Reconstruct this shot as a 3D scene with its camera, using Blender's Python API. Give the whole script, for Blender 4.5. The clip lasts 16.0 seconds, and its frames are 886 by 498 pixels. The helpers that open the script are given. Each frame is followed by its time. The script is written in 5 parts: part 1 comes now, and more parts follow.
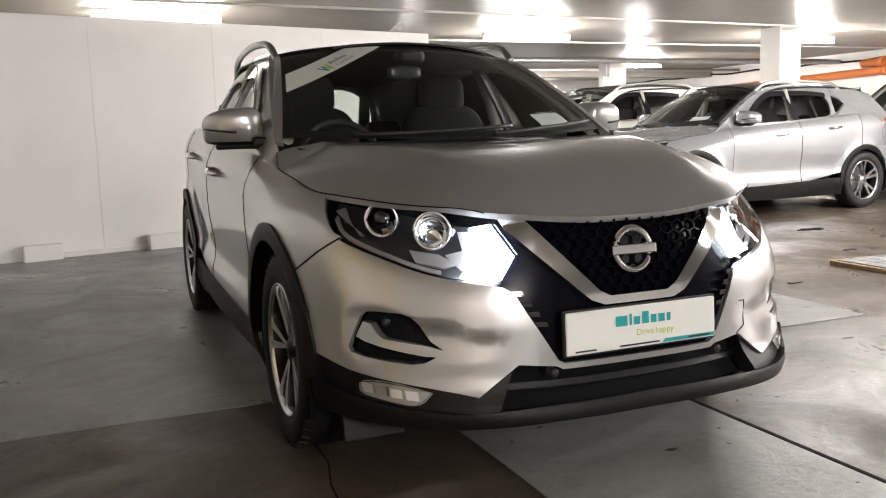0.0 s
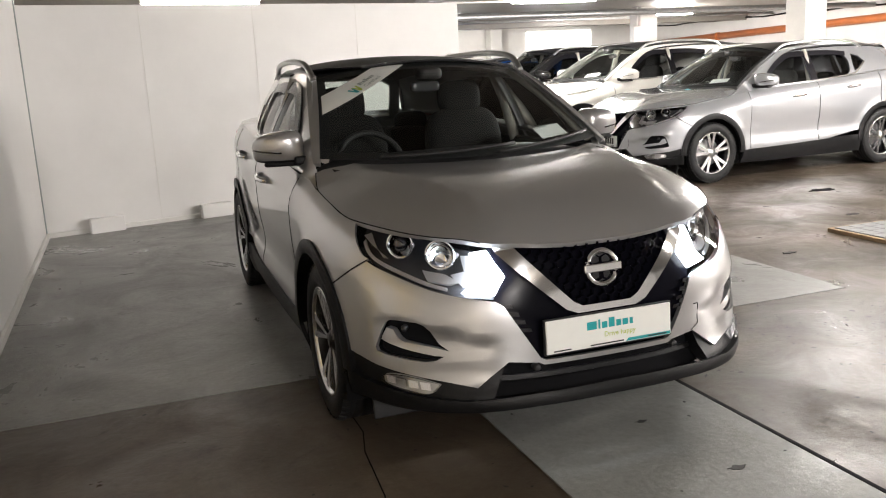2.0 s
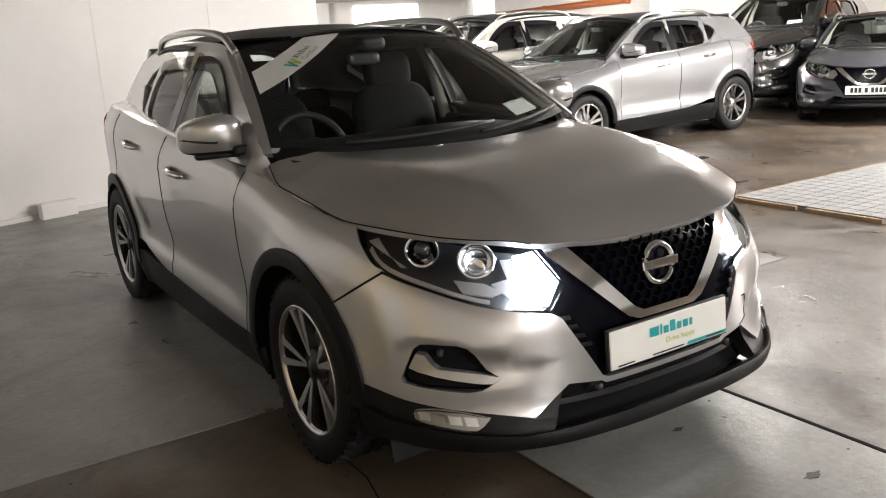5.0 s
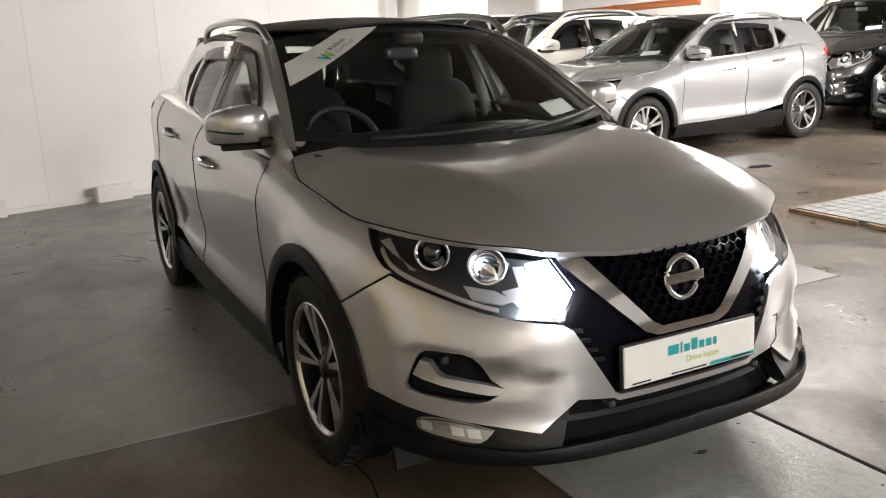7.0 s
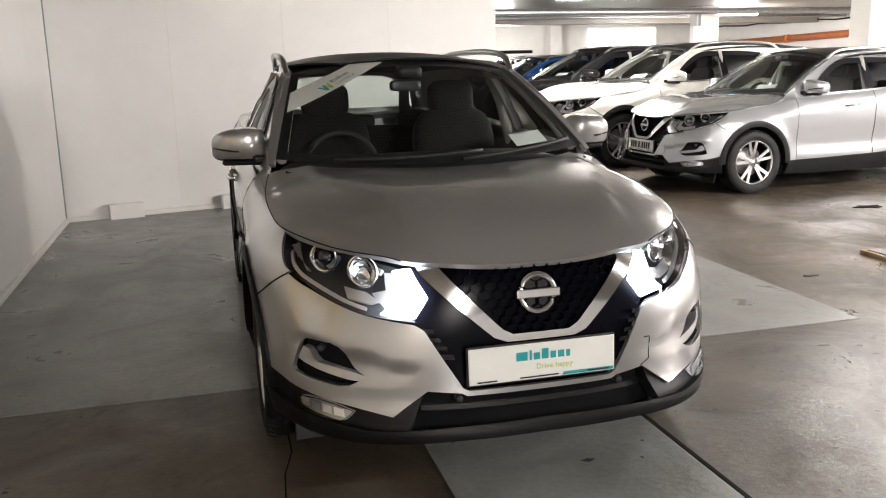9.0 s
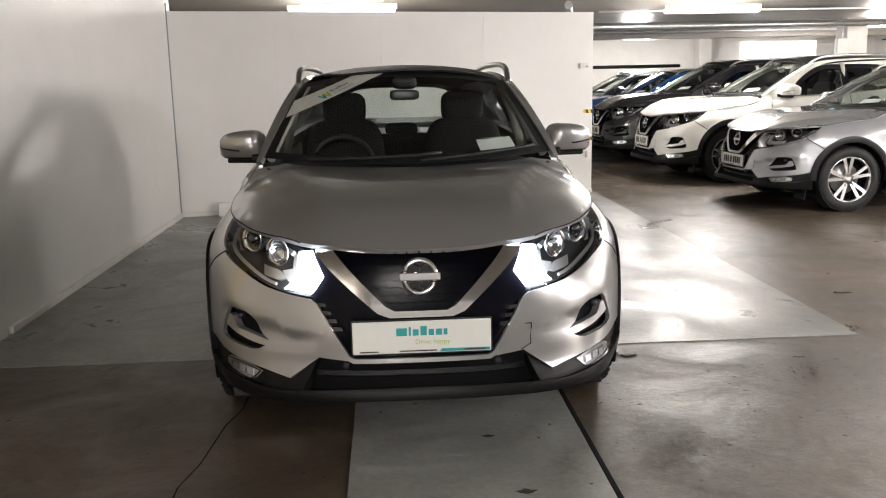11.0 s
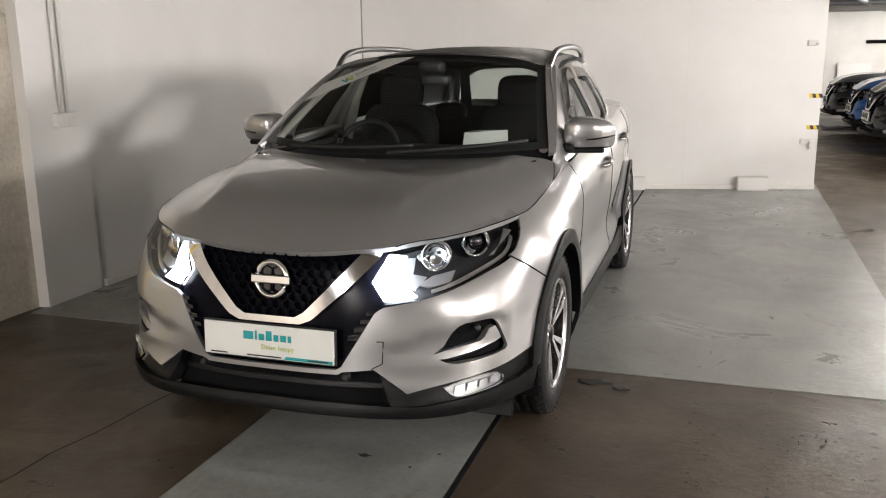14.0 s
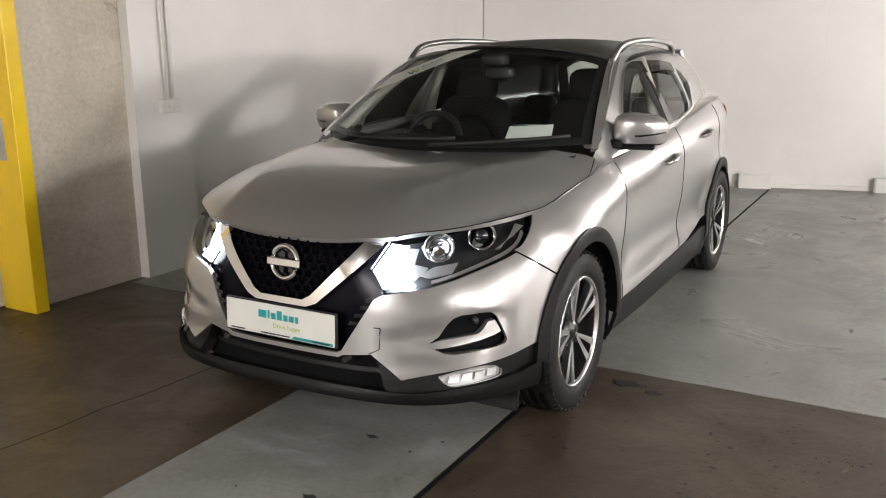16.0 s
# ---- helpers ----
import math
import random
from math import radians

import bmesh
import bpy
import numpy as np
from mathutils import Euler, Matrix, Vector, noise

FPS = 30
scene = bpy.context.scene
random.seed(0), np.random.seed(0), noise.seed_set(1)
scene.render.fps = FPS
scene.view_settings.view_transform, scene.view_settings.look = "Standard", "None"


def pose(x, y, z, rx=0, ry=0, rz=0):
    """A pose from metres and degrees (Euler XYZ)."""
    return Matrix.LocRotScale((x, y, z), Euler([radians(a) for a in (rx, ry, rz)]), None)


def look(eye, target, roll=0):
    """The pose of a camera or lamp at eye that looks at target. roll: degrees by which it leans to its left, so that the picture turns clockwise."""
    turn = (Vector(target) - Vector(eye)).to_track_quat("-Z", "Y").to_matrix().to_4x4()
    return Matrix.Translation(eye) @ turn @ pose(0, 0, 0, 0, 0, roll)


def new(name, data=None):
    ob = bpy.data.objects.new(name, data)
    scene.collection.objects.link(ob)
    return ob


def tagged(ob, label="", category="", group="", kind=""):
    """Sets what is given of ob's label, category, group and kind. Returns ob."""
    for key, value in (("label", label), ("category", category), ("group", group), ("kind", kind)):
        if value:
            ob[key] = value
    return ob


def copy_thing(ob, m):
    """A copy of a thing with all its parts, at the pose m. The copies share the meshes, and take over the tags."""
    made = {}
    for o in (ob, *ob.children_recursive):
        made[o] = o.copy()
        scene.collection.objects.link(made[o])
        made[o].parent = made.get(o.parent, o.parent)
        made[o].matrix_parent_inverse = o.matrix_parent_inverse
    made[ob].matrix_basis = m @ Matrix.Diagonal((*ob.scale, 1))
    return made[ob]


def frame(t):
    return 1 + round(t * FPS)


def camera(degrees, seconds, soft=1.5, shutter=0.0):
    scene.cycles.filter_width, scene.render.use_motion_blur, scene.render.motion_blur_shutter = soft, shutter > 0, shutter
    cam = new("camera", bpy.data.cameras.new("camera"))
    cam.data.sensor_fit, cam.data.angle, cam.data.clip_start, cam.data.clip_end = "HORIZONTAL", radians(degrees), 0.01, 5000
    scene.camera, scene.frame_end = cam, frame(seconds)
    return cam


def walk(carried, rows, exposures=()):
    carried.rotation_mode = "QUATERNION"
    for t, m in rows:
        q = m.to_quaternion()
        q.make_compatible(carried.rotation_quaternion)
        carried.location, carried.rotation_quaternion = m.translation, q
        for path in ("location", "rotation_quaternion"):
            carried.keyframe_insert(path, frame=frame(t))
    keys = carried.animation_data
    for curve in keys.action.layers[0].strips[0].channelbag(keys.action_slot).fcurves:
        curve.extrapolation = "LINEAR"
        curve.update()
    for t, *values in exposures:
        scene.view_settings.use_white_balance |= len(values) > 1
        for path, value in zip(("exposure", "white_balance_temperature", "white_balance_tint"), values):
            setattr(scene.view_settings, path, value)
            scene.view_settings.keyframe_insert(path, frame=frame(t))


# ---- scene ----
cam = camera(54.3, 16.0, 1.1)
PATH = [
    (0, (-1.499, -2.082, 1.096), (-0.735, -0.255, 0.821), -1.6),
    (0.5, (-1.539, -2.104, 1.365), (-0.781, -0.288, 1.009), -0.6),
    (1, (-1.59, -2.259, 1.494), (-0.841, -0.448, 1.098), -1.7),
    (1.5, (-1.578, -2.524, 1.498), (-0.846, -0.709, 1.087), -2.1),
    (2, (-1.593, -2.673, 1.487), (-0.932, -0.832, 1.069), -2.9),
    (2.5, (-1.639, -2.658, 1.511), (-1.0, -0.81, 1.09), -3.2),
    (3, (-1.779, -2.494, 1.504), (-1.089, -0.664, 1.086), -3.4),
    (3.5, (-1.87, -2.324, 1.49), (-0.981, -0.585, 1.062), -2.6),
    (6, (-1.992, -1.676, 1.474), (-0.937, -0.051, 0.979), -3.1),
    (6.5, (-1.96, -1.682, 1.466), (-0.895, -0.062, 0.972), -2.5),
    (7, (-1.797, -1.825, 1.472), (-0.891, -0.111, 0.98), -2.0),
    (7.5, (-1.615, -2.018, 1.491), (-0.797, -0.259, 1.003), -1.9),
    (8, (-1.501, -2.243, 1.504), (-0.696, -0.474, 1.035), -1.7),
    (8.5, (-1.278, -2.423, 1.505), (-0.618, -0.586, 1.068), -1.8),
    (9, (-1.041, -2.584, 1.5), (-0.528, -0.698, 1.072), -1.2),
    (11.5, (0.171, -3.179, 1.459), (0.177, -1.216, 1.074), -1.1),
    (12, (0.454, -3.142, 1.465), (0.344, -1.192, 1.038), -0.9),
    (12.5, (0.694, -3.004, 1.489), (0.518, -1.062, 1.047), -1.0),
    (13, (1.029, -2.916, 1.501), (0.688, -0.994, 1.067), -0.7),
    (13.5, (1.279, -2.756, 1.496), (0.745, -0.878, 1.061), -0.9),
    (14, (1.531, -2.621, 1.516), (0.919, -0.769, 1.073), -0.6),
    (14.5, (1.796, -2.522, 1.52), (1.082, -0.707, 1.078), -0.3),
    (15, (1.936, -2.425, 1.52), (1.128, -0.655, 1.059), -0.3),
    (15.5, (2.043, -2.425, 1.539), (1.155, -0.693, 1.082), -0.4),
    (16, (2.086, -2.436, 1.538), (1.132, -0.741, 1.072), -0.4),
]
walk(cam, [(t, look(eye, target, roll)) for t, eye, target, roll in PATH], [(0, 0.60), (2, 0.65), (3.5, 0.60), (7, 0.72), (9, 0.63), (11.5, 0.28), (12.5, 0.25), (13.5, 0.43), (14.5, 0.50), (16, 0.55)])

# ---- light ----
world = bpy.data.worlds.new("world")
scene.world = world
world.use_nodes = True
world.node_tree.nodes["Background"].inputs[0].default_value = (0.8, 0.85, 1.0, 1)
world.node_tree.nodes["Background"].inputs[1].default_value = 0.02


# ---- materials ----
def material(name, colour, rough=0.5, metal=0.0, coat=0.0, vary=0.0, scale=8.0, bump=0.0, bump_scale=60.0, emit=0.0, rough_vary=0.0, colour2=None, spec=0.5):
    mat = bpy.data.materials.new(name)
    mat.use_nodes = True
    nt = mat.node_tree
    b = nt.nodes["Principled BSDF"]
    b.inputs["Base Color"].default_value = (*colour, 1)
    b.inputs["Roughness"].default_value = rough
    b.inputs["Metallic"].default_value = metal
    b.inputs["Coat Weight"].default_value = coat
    b.inputs["Coat Roughness"].default_value = 0.03
    b.inputs["Specular IOR Level"].default_value = spec
    if emit:
        b.inputs["Emission Color"].default_value = (*colour, 1)
        b.inputs["Emission Strength"].default_value = emit
    co = nt.nodes.new("ShaderNodeTexCoord")
    if vary or colour2:
        n1 = nt.nodes.new("ShaderNodeTexNoise")
        n1.inputs["Scale"].default_value = scale
        n1.inputs["Detail"].default_value = 6
        n1.inputs["Roughness"].default_value = 0.65
        nt.links.new(co.outputs["Object"], n1.inputs["Vector"])
        ramp = nt.nodes.new("ShaderNodeValToRGB")
        c2 = colour2 or tuple(max(0, c * (1 - vary)) for c in colour)
        c1 = colour if colour2 else tuple(min(1, c * (1 + vary)) for c in colour)
        ramp.color_ramp.elements[0].color, ramp.color_ramp.elements[0].position = (*c2, 1), 0.3
        ramp.color_ramp.elements[1].color, ramp.color_ramp.elements[1].position = (*c1, 1), 0.7
        nt.links.new(n1.outputs["Fac"], ramp.inputs[0])
        nt.links.new(ramp.outputs[0], b.inputs["Base Color"])
        if rough_vary:
            mr = nt.nodes.new("ShaderNodeMapRange")
            mr.inputs[3].default_value, mr.inputs[4].default_value = rough - rough_vary, rough + rough_vary
            nt.links.new(n1.outputs["Fac"], mr.inputs[0])
            nt.links.new(mr.outputs[0], b.inputs["Roughness"])
    if bump:
        n2 = nt.nodes.new("ShaderNodeTexNoise")
        n2.inputs["Scale"].default_value = bump_scale
        n2.inputs["Detail"].default_value = 4
        nt.links.new(co.outputs["Object"], n2.inputs["Vector"])
        bp = nt.nodes.new("ShaderNodeBump")
        bp.inputs["Strength"].default_value = bump
        bp.inputs["Distance"].default_value = 0.01
        nt.links.new(n2.outputs["Fac"], bp.inputs["Height"])
        nt.links.new(bp.outputs[0], b.inputs["Normal"])
    return mat


def floor_material(name, c1, c2, rough, stain, stain_amount, scale):
    """Worn concrete or floor paint: broad blotches, fine grain, dark stains, patchy gloss."""
    mat = material(name, c1, rough)
    nt = mat.node_tree
    b = nt.nodes["Principled BSDF"]
    co = nt.nodes.new("ShaderNodeTexCoord")

    def noise_node(sc, detail, rgh, stretch=(1, 1, 1), dist=0.0):
        mp = nt.nodes.new("ShaderNodeMapping")
        mp.inputs["Scale"].default_value = stretch
        nt.links.new(co.outputs["Object"], mp.inputs["Vector"])
        n = nt.nodes.new("ShaderNodeTexNoise")
        n.inputs["Scale"].default_value, n.inputs["Detail"].default_value, n.inputs["Roughness"].default_value = sc, detail, rgh
        n.inputs["Distortion"].default_value = dist
        nt.links.new(mp.outputs[0], n.inputs["Vector"])
        return n.outputs["Fac"]

    def ramp_node(fac, p0, p1, a, bb):
        r = nt.nodes.new("ShaderNodeValToRGB")
        r.color_ramp.elements[0].position, r.color_ramp.elements[1].position = p0, p1
        r.color_ramp.elements[0].color, r.color_ramp.elements[1].color = (*a, 1), (*bb, 1)
        nt.links.new(fac, r.inputs[0])
        return r.outputs[0]

    def mix(kind, fac, a, bb):
        m = nt.nodes.new("ShaderNodeMix")
        m.data_type, m.blend_type = "RGBA", kind
        m.inputs[0].default_value = fac
        nt.links.new(a, m.inputs[6])
        nt.links.new(bb, m.inputs[7])
        return m.outputs[2]

    broad = ramp_node(noise_node(scale, 7, 0.62, dist=0.6), 0.32, 0.68, c1, c2)
    fine = ramp_node(noise_node(38, 5, 0.7), 0.3, 0.7, (0.82, 0.82, 0.82), (1.1, 1.1, 1.1))
    spots = ramp_node(noise_node(2.7, 9, 0.72, dist=1.2), 0.58, 0.70, (1, 1, 1), stain)
    streak = ramp_node(noise_node(3.0, 6, 0.7, (1.0, 0.18, 1), 0.4), 0.55, 0.75, (1, 1, 1), stain)
    col = mix("MULTIPLY", 1.0, broad, fine)
    col = mix("MULTIPLY", stain_amount, col, spots)
    col = mix("MULTIPLY", stain_amount * 0.6, col, streak)
    nt.links.new(col, b.inputs["Base Color"])
    mr = nt.nodes.new("ShaderNodeMapRange")
    mr.inputs[1].default_value, mr.inputs[2].default_value = 0.3, 0.7
    mr.inputs[3].default_value, mr.inputs[4].default_value = rough - 0.17, rough + 0.26
    nt.links.new(noise_node(1.6, 9, 0.72, dist=0.8), mr.inputs[0])
    nt.links.new(mr.outputs[0], b.inputs["Roughness"])
    bp = nt.nodes.new("ShaderNodeBump")
    bp.inputs["Strength"].default_value, bp.inputs["Distance"].default_value = 0.3, 0.01
    nt.links.new(noise_node(22, 8, 0.7), bp.inputs["Height"])
    nt.links.new(bp.outputs[0], b.inputs["Normal"])
    return mat


def car_paint(name, colour, metal=0.6, rough=0.32):
    mat = material(name, colour, rough, metal, 1.0)
    mat.node_tree.nodes["Principled BSDF"].inputs["Coat IOR"].default_value = 1.65
    nt = mat.node_tree
    co = nt.nodes.new("ShaderNodeTexCoord")
    n = nt.nodes.new("ShaderNodeTexNoise")
    n.inputs["Scale"].default_value, n.inputs["Detail"].default_value = 900, 2
    nt.links.new(co.outputs["Object"], n.inputs["Vector"])
    bp = nt.nodes.new("ShaderNodeBump")
    bp.inputs["Strength"].default_value, bp.inputs["Distance"].default_value = 0.05, 0.001
    nt.links.new(n.outputs["Fac"], bp.inputs["Height"])
    nt.links.new(bp.outputs[0], nt.nodes["Principled BSDF"].inputs["Normal"])
    return mat


def glass(name, tint, rough=0.0):
    """Thin tinted pane: clear with a mirror gloss by Fresnel."""
    mat = bpy.data.materials.new(name)
    mat.use_nodes = True
    nt = mat.node_tree
    nt.nodes.clear()
    out = nt.nodes.new("ShaderNodeOutputMaterial")
    tr = nt.nodes.new("ShaderNodeBsdfTransparent")
    tr.inputs[0].default_value = (*tint, 1)
    gl = nt.nodes.new("ShaderNodeBsdfGlossy")
    gl.inputs["Roughness"].default_value = rough
    fr = nt.nodes.new("ShaderNodeFresnel")
    fr.inputs[0].default_value = 1.38
    mx = nt.nodes.new("ShaderNodeMixShader")
    nt.links.new(fr.outputs[0], mx.inputs[0])
    nt.links.new(tr.outputs[0], mx.inputs[1])
    nt.links.new(gl.outputs[0], mx.inputs[2])
    nt.links.new(mx.outputs[0], out.inputs[0])
    return mat


M_SILVER = car_paint("warm_silver_paint", (0.46, 0.46, 0.465), 0.68, 0.275)
M_SILVER2 = car_paint("bright_silver_paint", (0.40, 0.41, 0.43), 0.6, 0.27)
M_WHITE_CAR = car_paint("pearl_white_paint", (0.78, 0.77, 0.72), 0.0, 0.3)
M_BLACK_CAR = car_paint("black_paint", (0.012, 0.012, 0.013), 0.1, 0.25)
M_BLUE_CAR = car_paint("blue_paint", (0.02, 0.13, 0.45), 0.4, 0.3)
M_DARK_CAR = car_paint("slate_paint", (0.045, 0.05, 0.06), 0.4, 0.3)
M_CLAD = material("black_cladding", (0.005, 0.005, 0.0055), 0.45, spec=0.22, vary=0.2, scale=30, bump=0.1, bump_scale=300)
M_GLOSS = material("gloss_black", (0.008, 0.008, 0.012), 0.08, coat=0.5)
M_GRILLE = material("dark_grille_plastic", (0.004, 0.004, 0.007), 0.2, spec=0.06)
M_ROOF = material("dark_roof_glass", (0.006, 0.006, 0.007), 0.38, spec=0.2)
M_HOUSING = material("grey_lamp_housing", (0.07, 0.07, 0.075), 0.3, 0.4)
M_FACET = material("lamp_reflector", (0.9, 0.9, 0.92), 0.28, 0.85)
M_CHROME = material("chrome", (0.82, 0.82, 0.84), 0.08, 1.0)
M_SATIN = material("satin_metal", (0.55, 0.55, 0.55), 0.28, 1.0)
M_TYRE = material("tyre_rubber", (0.010, 0.010, 0.0105), 0.6, spec=0.25, vary=0.25, scale=25, bump=0.3, bump_scale=120)
M_RIM = material("machined_alloy", (0.7, 0.7, 0.71), 0.25, 1.0)
M_RIMBLACK = material("black_alloy", (0.012, 0.012, 0.013), 0.25, 0.3)
M_VOID = material("dark_inner", (0.006, 0.006, 0.007), 0.9, spec=0.1)
M_GLASS = glass("windscreen_glass", (0.80, 0.86, 0.83))
M_GLASS2 = glass("side_glass", (0.82, 0.86, 0.84))
M_PRIVACY = glass("privacy_glass", (0.35, 0.36, 0.36))
M_LENS = glass("lamp_lens", (0.93, 0.94, 0.95))
M_SMOKE = glass("smoked_visor", (0.25, 0.25, 0.25))
M_DRL = material("daytime_lamp_light", (0.86, 0.93, 1.0), 0.3, emit=34.0)
M_TRIM = material("black_trim", (0.016, 0.016, 0.017), 0.6, vary=0.2, scale=20, bump=0.15, bump_scale=200)
M_CLOTH = material("dark_seat_cloth", (0.007, 0.0068, 0.0068), 0.9, vary=0.15, scale=18)
M_LIGHTTRIM = material("pale_headliner", (0.42, 0.40, 0.36), 0.9, vary=0.06, scale=12, bump=0.1, bump_scale=300)
M_PLATE = material("white_plate", (0.82, 0.83, 0.80), 0.3, vary=0.02, scale=10)
M_TEAL = material("teal_print", (0.02, 0.36, 0.38), 0.4)
M_LIME = material("lime_print", (0.45, 0.55, 0.06), 0.4)
M_INK = material("black_print", (0.02, 0.02, 0.02), 0.5)
M_GREYINK = material("grey_print", (0.3, 0.34, 0.33), 0.5)
M_RED = material("red_lamp", (0.35, 0.01, 0.01), 0.12, coat=0.8)
M_PAPER = material("paper_card", (0.78, 0.80, 0.78), 0.6, vary=0.03, scale=30)
M_BLUEPAPER = material("blue_paper", (0.25, 0.62, 0.75), 0.6, vary=0.04, scale=30)

M_WALL = material("white_wall_panel", (0.78, 0.77, 0.755), 0.42, vary=0.035, scale=1.6, bump=0.05, bump_scale=9, rough_vary=0.08)
M_BLOCK = material("white_painted_block", (0.72, 0.71, 0.68), 0.7, vary=0.06, scale=2.0, bump=0.25, bump_scale=30)
M_RAW = floor_material("stained_raw_concrete", (0.50, 0.455, 0.385), (0.66, 0.61, 0.53), 0.8, (0.5, 0.46, 0.40), 0.75, 1.1)
for node in M_RAW.node_tree.nodes:
    if node.type == "BUMP":
        node.inputs["Strength"].default_value = 0.08
# the soffit's dimness is put into its colour, so the bonnet mirrors it dark
M_CEIL = material("dim_sprayed_soffit", (0.25, 0.23, 0.20), 0.38, vary=0.12, scale=1.3, bump=0.3, bump_scale=18)
M_GREYPAINT = floor_material("grey_floor_paint", (0.175, 0.175, 0.168), (0.26, 0.26, 0.248), 0.35, (0.5, 0.47, 0.42), 0.85, 1.1)
M_CONCRETE = floor_material("bare_brown_concrete", (0.033, 0.024, 0.016), (0.100, 0.077, 0.055), 0.39, (0.42, 0.37, 0.32), 0.95, 0.9)
M_STRIP = floor_material("worn_grey_strip_paint", (0.18, 0.182, 0.175), (0.262, 0.264, 0.254), 0.42, (0.6, 0.57, 0.52), 0.7, 1.4)
M_YELLOW = material("yellow_door_paint", (0.85, 0.58, 0.012), 0.35, vary=0.06, scale=5, bump=0.08, bump_scale=40)
M_ORANGE = material("orange_pipe", (0.56, 0.17, 0.05), 0.4, vary=0.12, scale=4)
M_STEEL = material("galvanised_steel", (0.45, 0.45, 0.45), 0.4, 0.8, vary=0.15, scale=14)
M_TUBE = material("fluorescent_tube", (1.0, 0.96, 0.91), 0.4, emit=130.0)
M_BRIGHT = material("bright_glow", (1.0, 0.98, 0.93), 0.5, emit=2.2)
M_PLASTIC = material("white_plastic", (0.75, 0.74, 0.71), 0.45, vary=0.03, scale=15)
M_WOOD = material("pallet_timber", (0.3, 0.21, 0.12), 0.8, vary=0.3, scale=12, bump=0.3, bump_scale=60)
M_MESH = material("grey_slab_tile", (0.17, 0.175, 0.18), 0.65, vary=0.2, scale=9)


# ---- mesh helpers ----
def bm_box(bm, x0, x1, y0, y1, z0, z1, bevel=0.0):
    m = Matrix.LocRotScale(((x0 + x1) / 2, (y0 + y1) / 2, (z0 + z1) / 2), None, (x1 - x0, y1 - y0, z1 - z0))
    r = bmesh.ops.create_cube(bm, size=1, matrix=m)
    if bevel:
        edges = list({e for v in r["verts"] for e in v.link_edges})
        bmesh.ops.bevel(bm, geom=edges, offset=bevel, segments=2, affect="EDGES", profile=0.5)
    return bm


def box(x0, x1, y0, y1, z0, z1, bevel=0.0):
    return bm_box(bmesh.new(), x0, x1, y0, y1, z0, z1, bevel)


def bm_tube(bm, points, r, seg=10):
    """A round bar along a line of points."""
    pts = [Vector(p) for p in points]
    rings = []
    for i, p in enumerate(pts):
        d = (pts[min(i + 1, len(pts) - 1)] - pts[max(i - 1, 0)]).normalized()
        a = d.cross(Vector((0, 0, 1)) if abs(d.z) < 0.9 else Vector((1, 0, 0))).normalized()
        b = d.cross(a)
        rings.append([bm.verts.new(p + r * (math.cos(k * math.tau / seg) * a + math.sin(k * math.tau / seg) * b)) for k in range(seg)])
    for r0, r1 in zip(rings, rings[1:]):
        for k in range(seg):
            f = bm.faces.new((r0[k], r0[(k + 1) % seg], r1[(k + 1) % seg], r1[k]))
            f.smooth = True
    bm.faces.new(rings[0])
    bm.faces.new(rings[-1][::-1])
    return bm


def bm_lathe(bm, profile, seg=48, axis="x", smooth=True):
    """Turns a profile of (along, radius) round an axis."""
    rings = []
    for a, r in profile:
        ring = []
        for k in range(seg):
            c, s = r * math.cos(k * math.tau / seg), r * math.sin(k * math.tau / seg)
            ring.append(bm.verts.new({"x": (a, c, s), "y": (c, a, s), "z": (c, s, a)}[axis]))
        rings.append(ring)
    for r0, r1 in zip(rings, rings[1:]):
        for k in range(seg):
            bm.faces.new((r0[k], r0[(k + 1) % seg], r1[(k + 1) % seg], r1[k])).smooth = smooth
    return bm


def link_mesh(name, bm, mat, normals=True):
    if normals:
        bmesh.ops.recalc_face_normals(bm, faces=bm.faces)
    me = bpy.data.meshes.new(name)
    bm.to_mesh(me)
    bm.free()
    me.materials.append(mat)
    return new(name, me)


def part(name, bm, mat, parent, label=""):
    ob = link_mesh(name, bm, mat)
    ob.parent = parent
    return tagged(ob, label)


def thing(name, bm, mat, label, category, group="", kind=""):
    return tagged(link_mesh(name, bm, mat), label, category, group, kind)


def empty(name, label, category, group="", at=(0, 0, 0)):
    ob = new(name)
    ob.location = at
    ob.empty_display_size = 0.2
    return tagged(ob, label, category, group)


def prism(poly, z0, z1, m=None, bevel=0.0):
    """A flat outline in x, y given a height."""
    bm = bmesh.new()
    f = bm.faces.new([bm.verts.new((x, y, z0)) for x, y in poly])
    r = bmesh.ops.extrude_face_region(bm, geom=[f])
    bmesh.ops.translate(bm, vec=(0, 0, z1 - z0), verts=[v for v in r["geom"] if isinstance(v, bmesh.types.BMVert)])
    if bevel:
        bmesh.ops.bevel(bm, geom=list(bm.edges), offset=bevel, segments=2, affect="EDGES", profile=0.5)
    if m is not None:
        bmesh.ops.transform(bm, matrix=m, verts=bm.verts)
    return bm


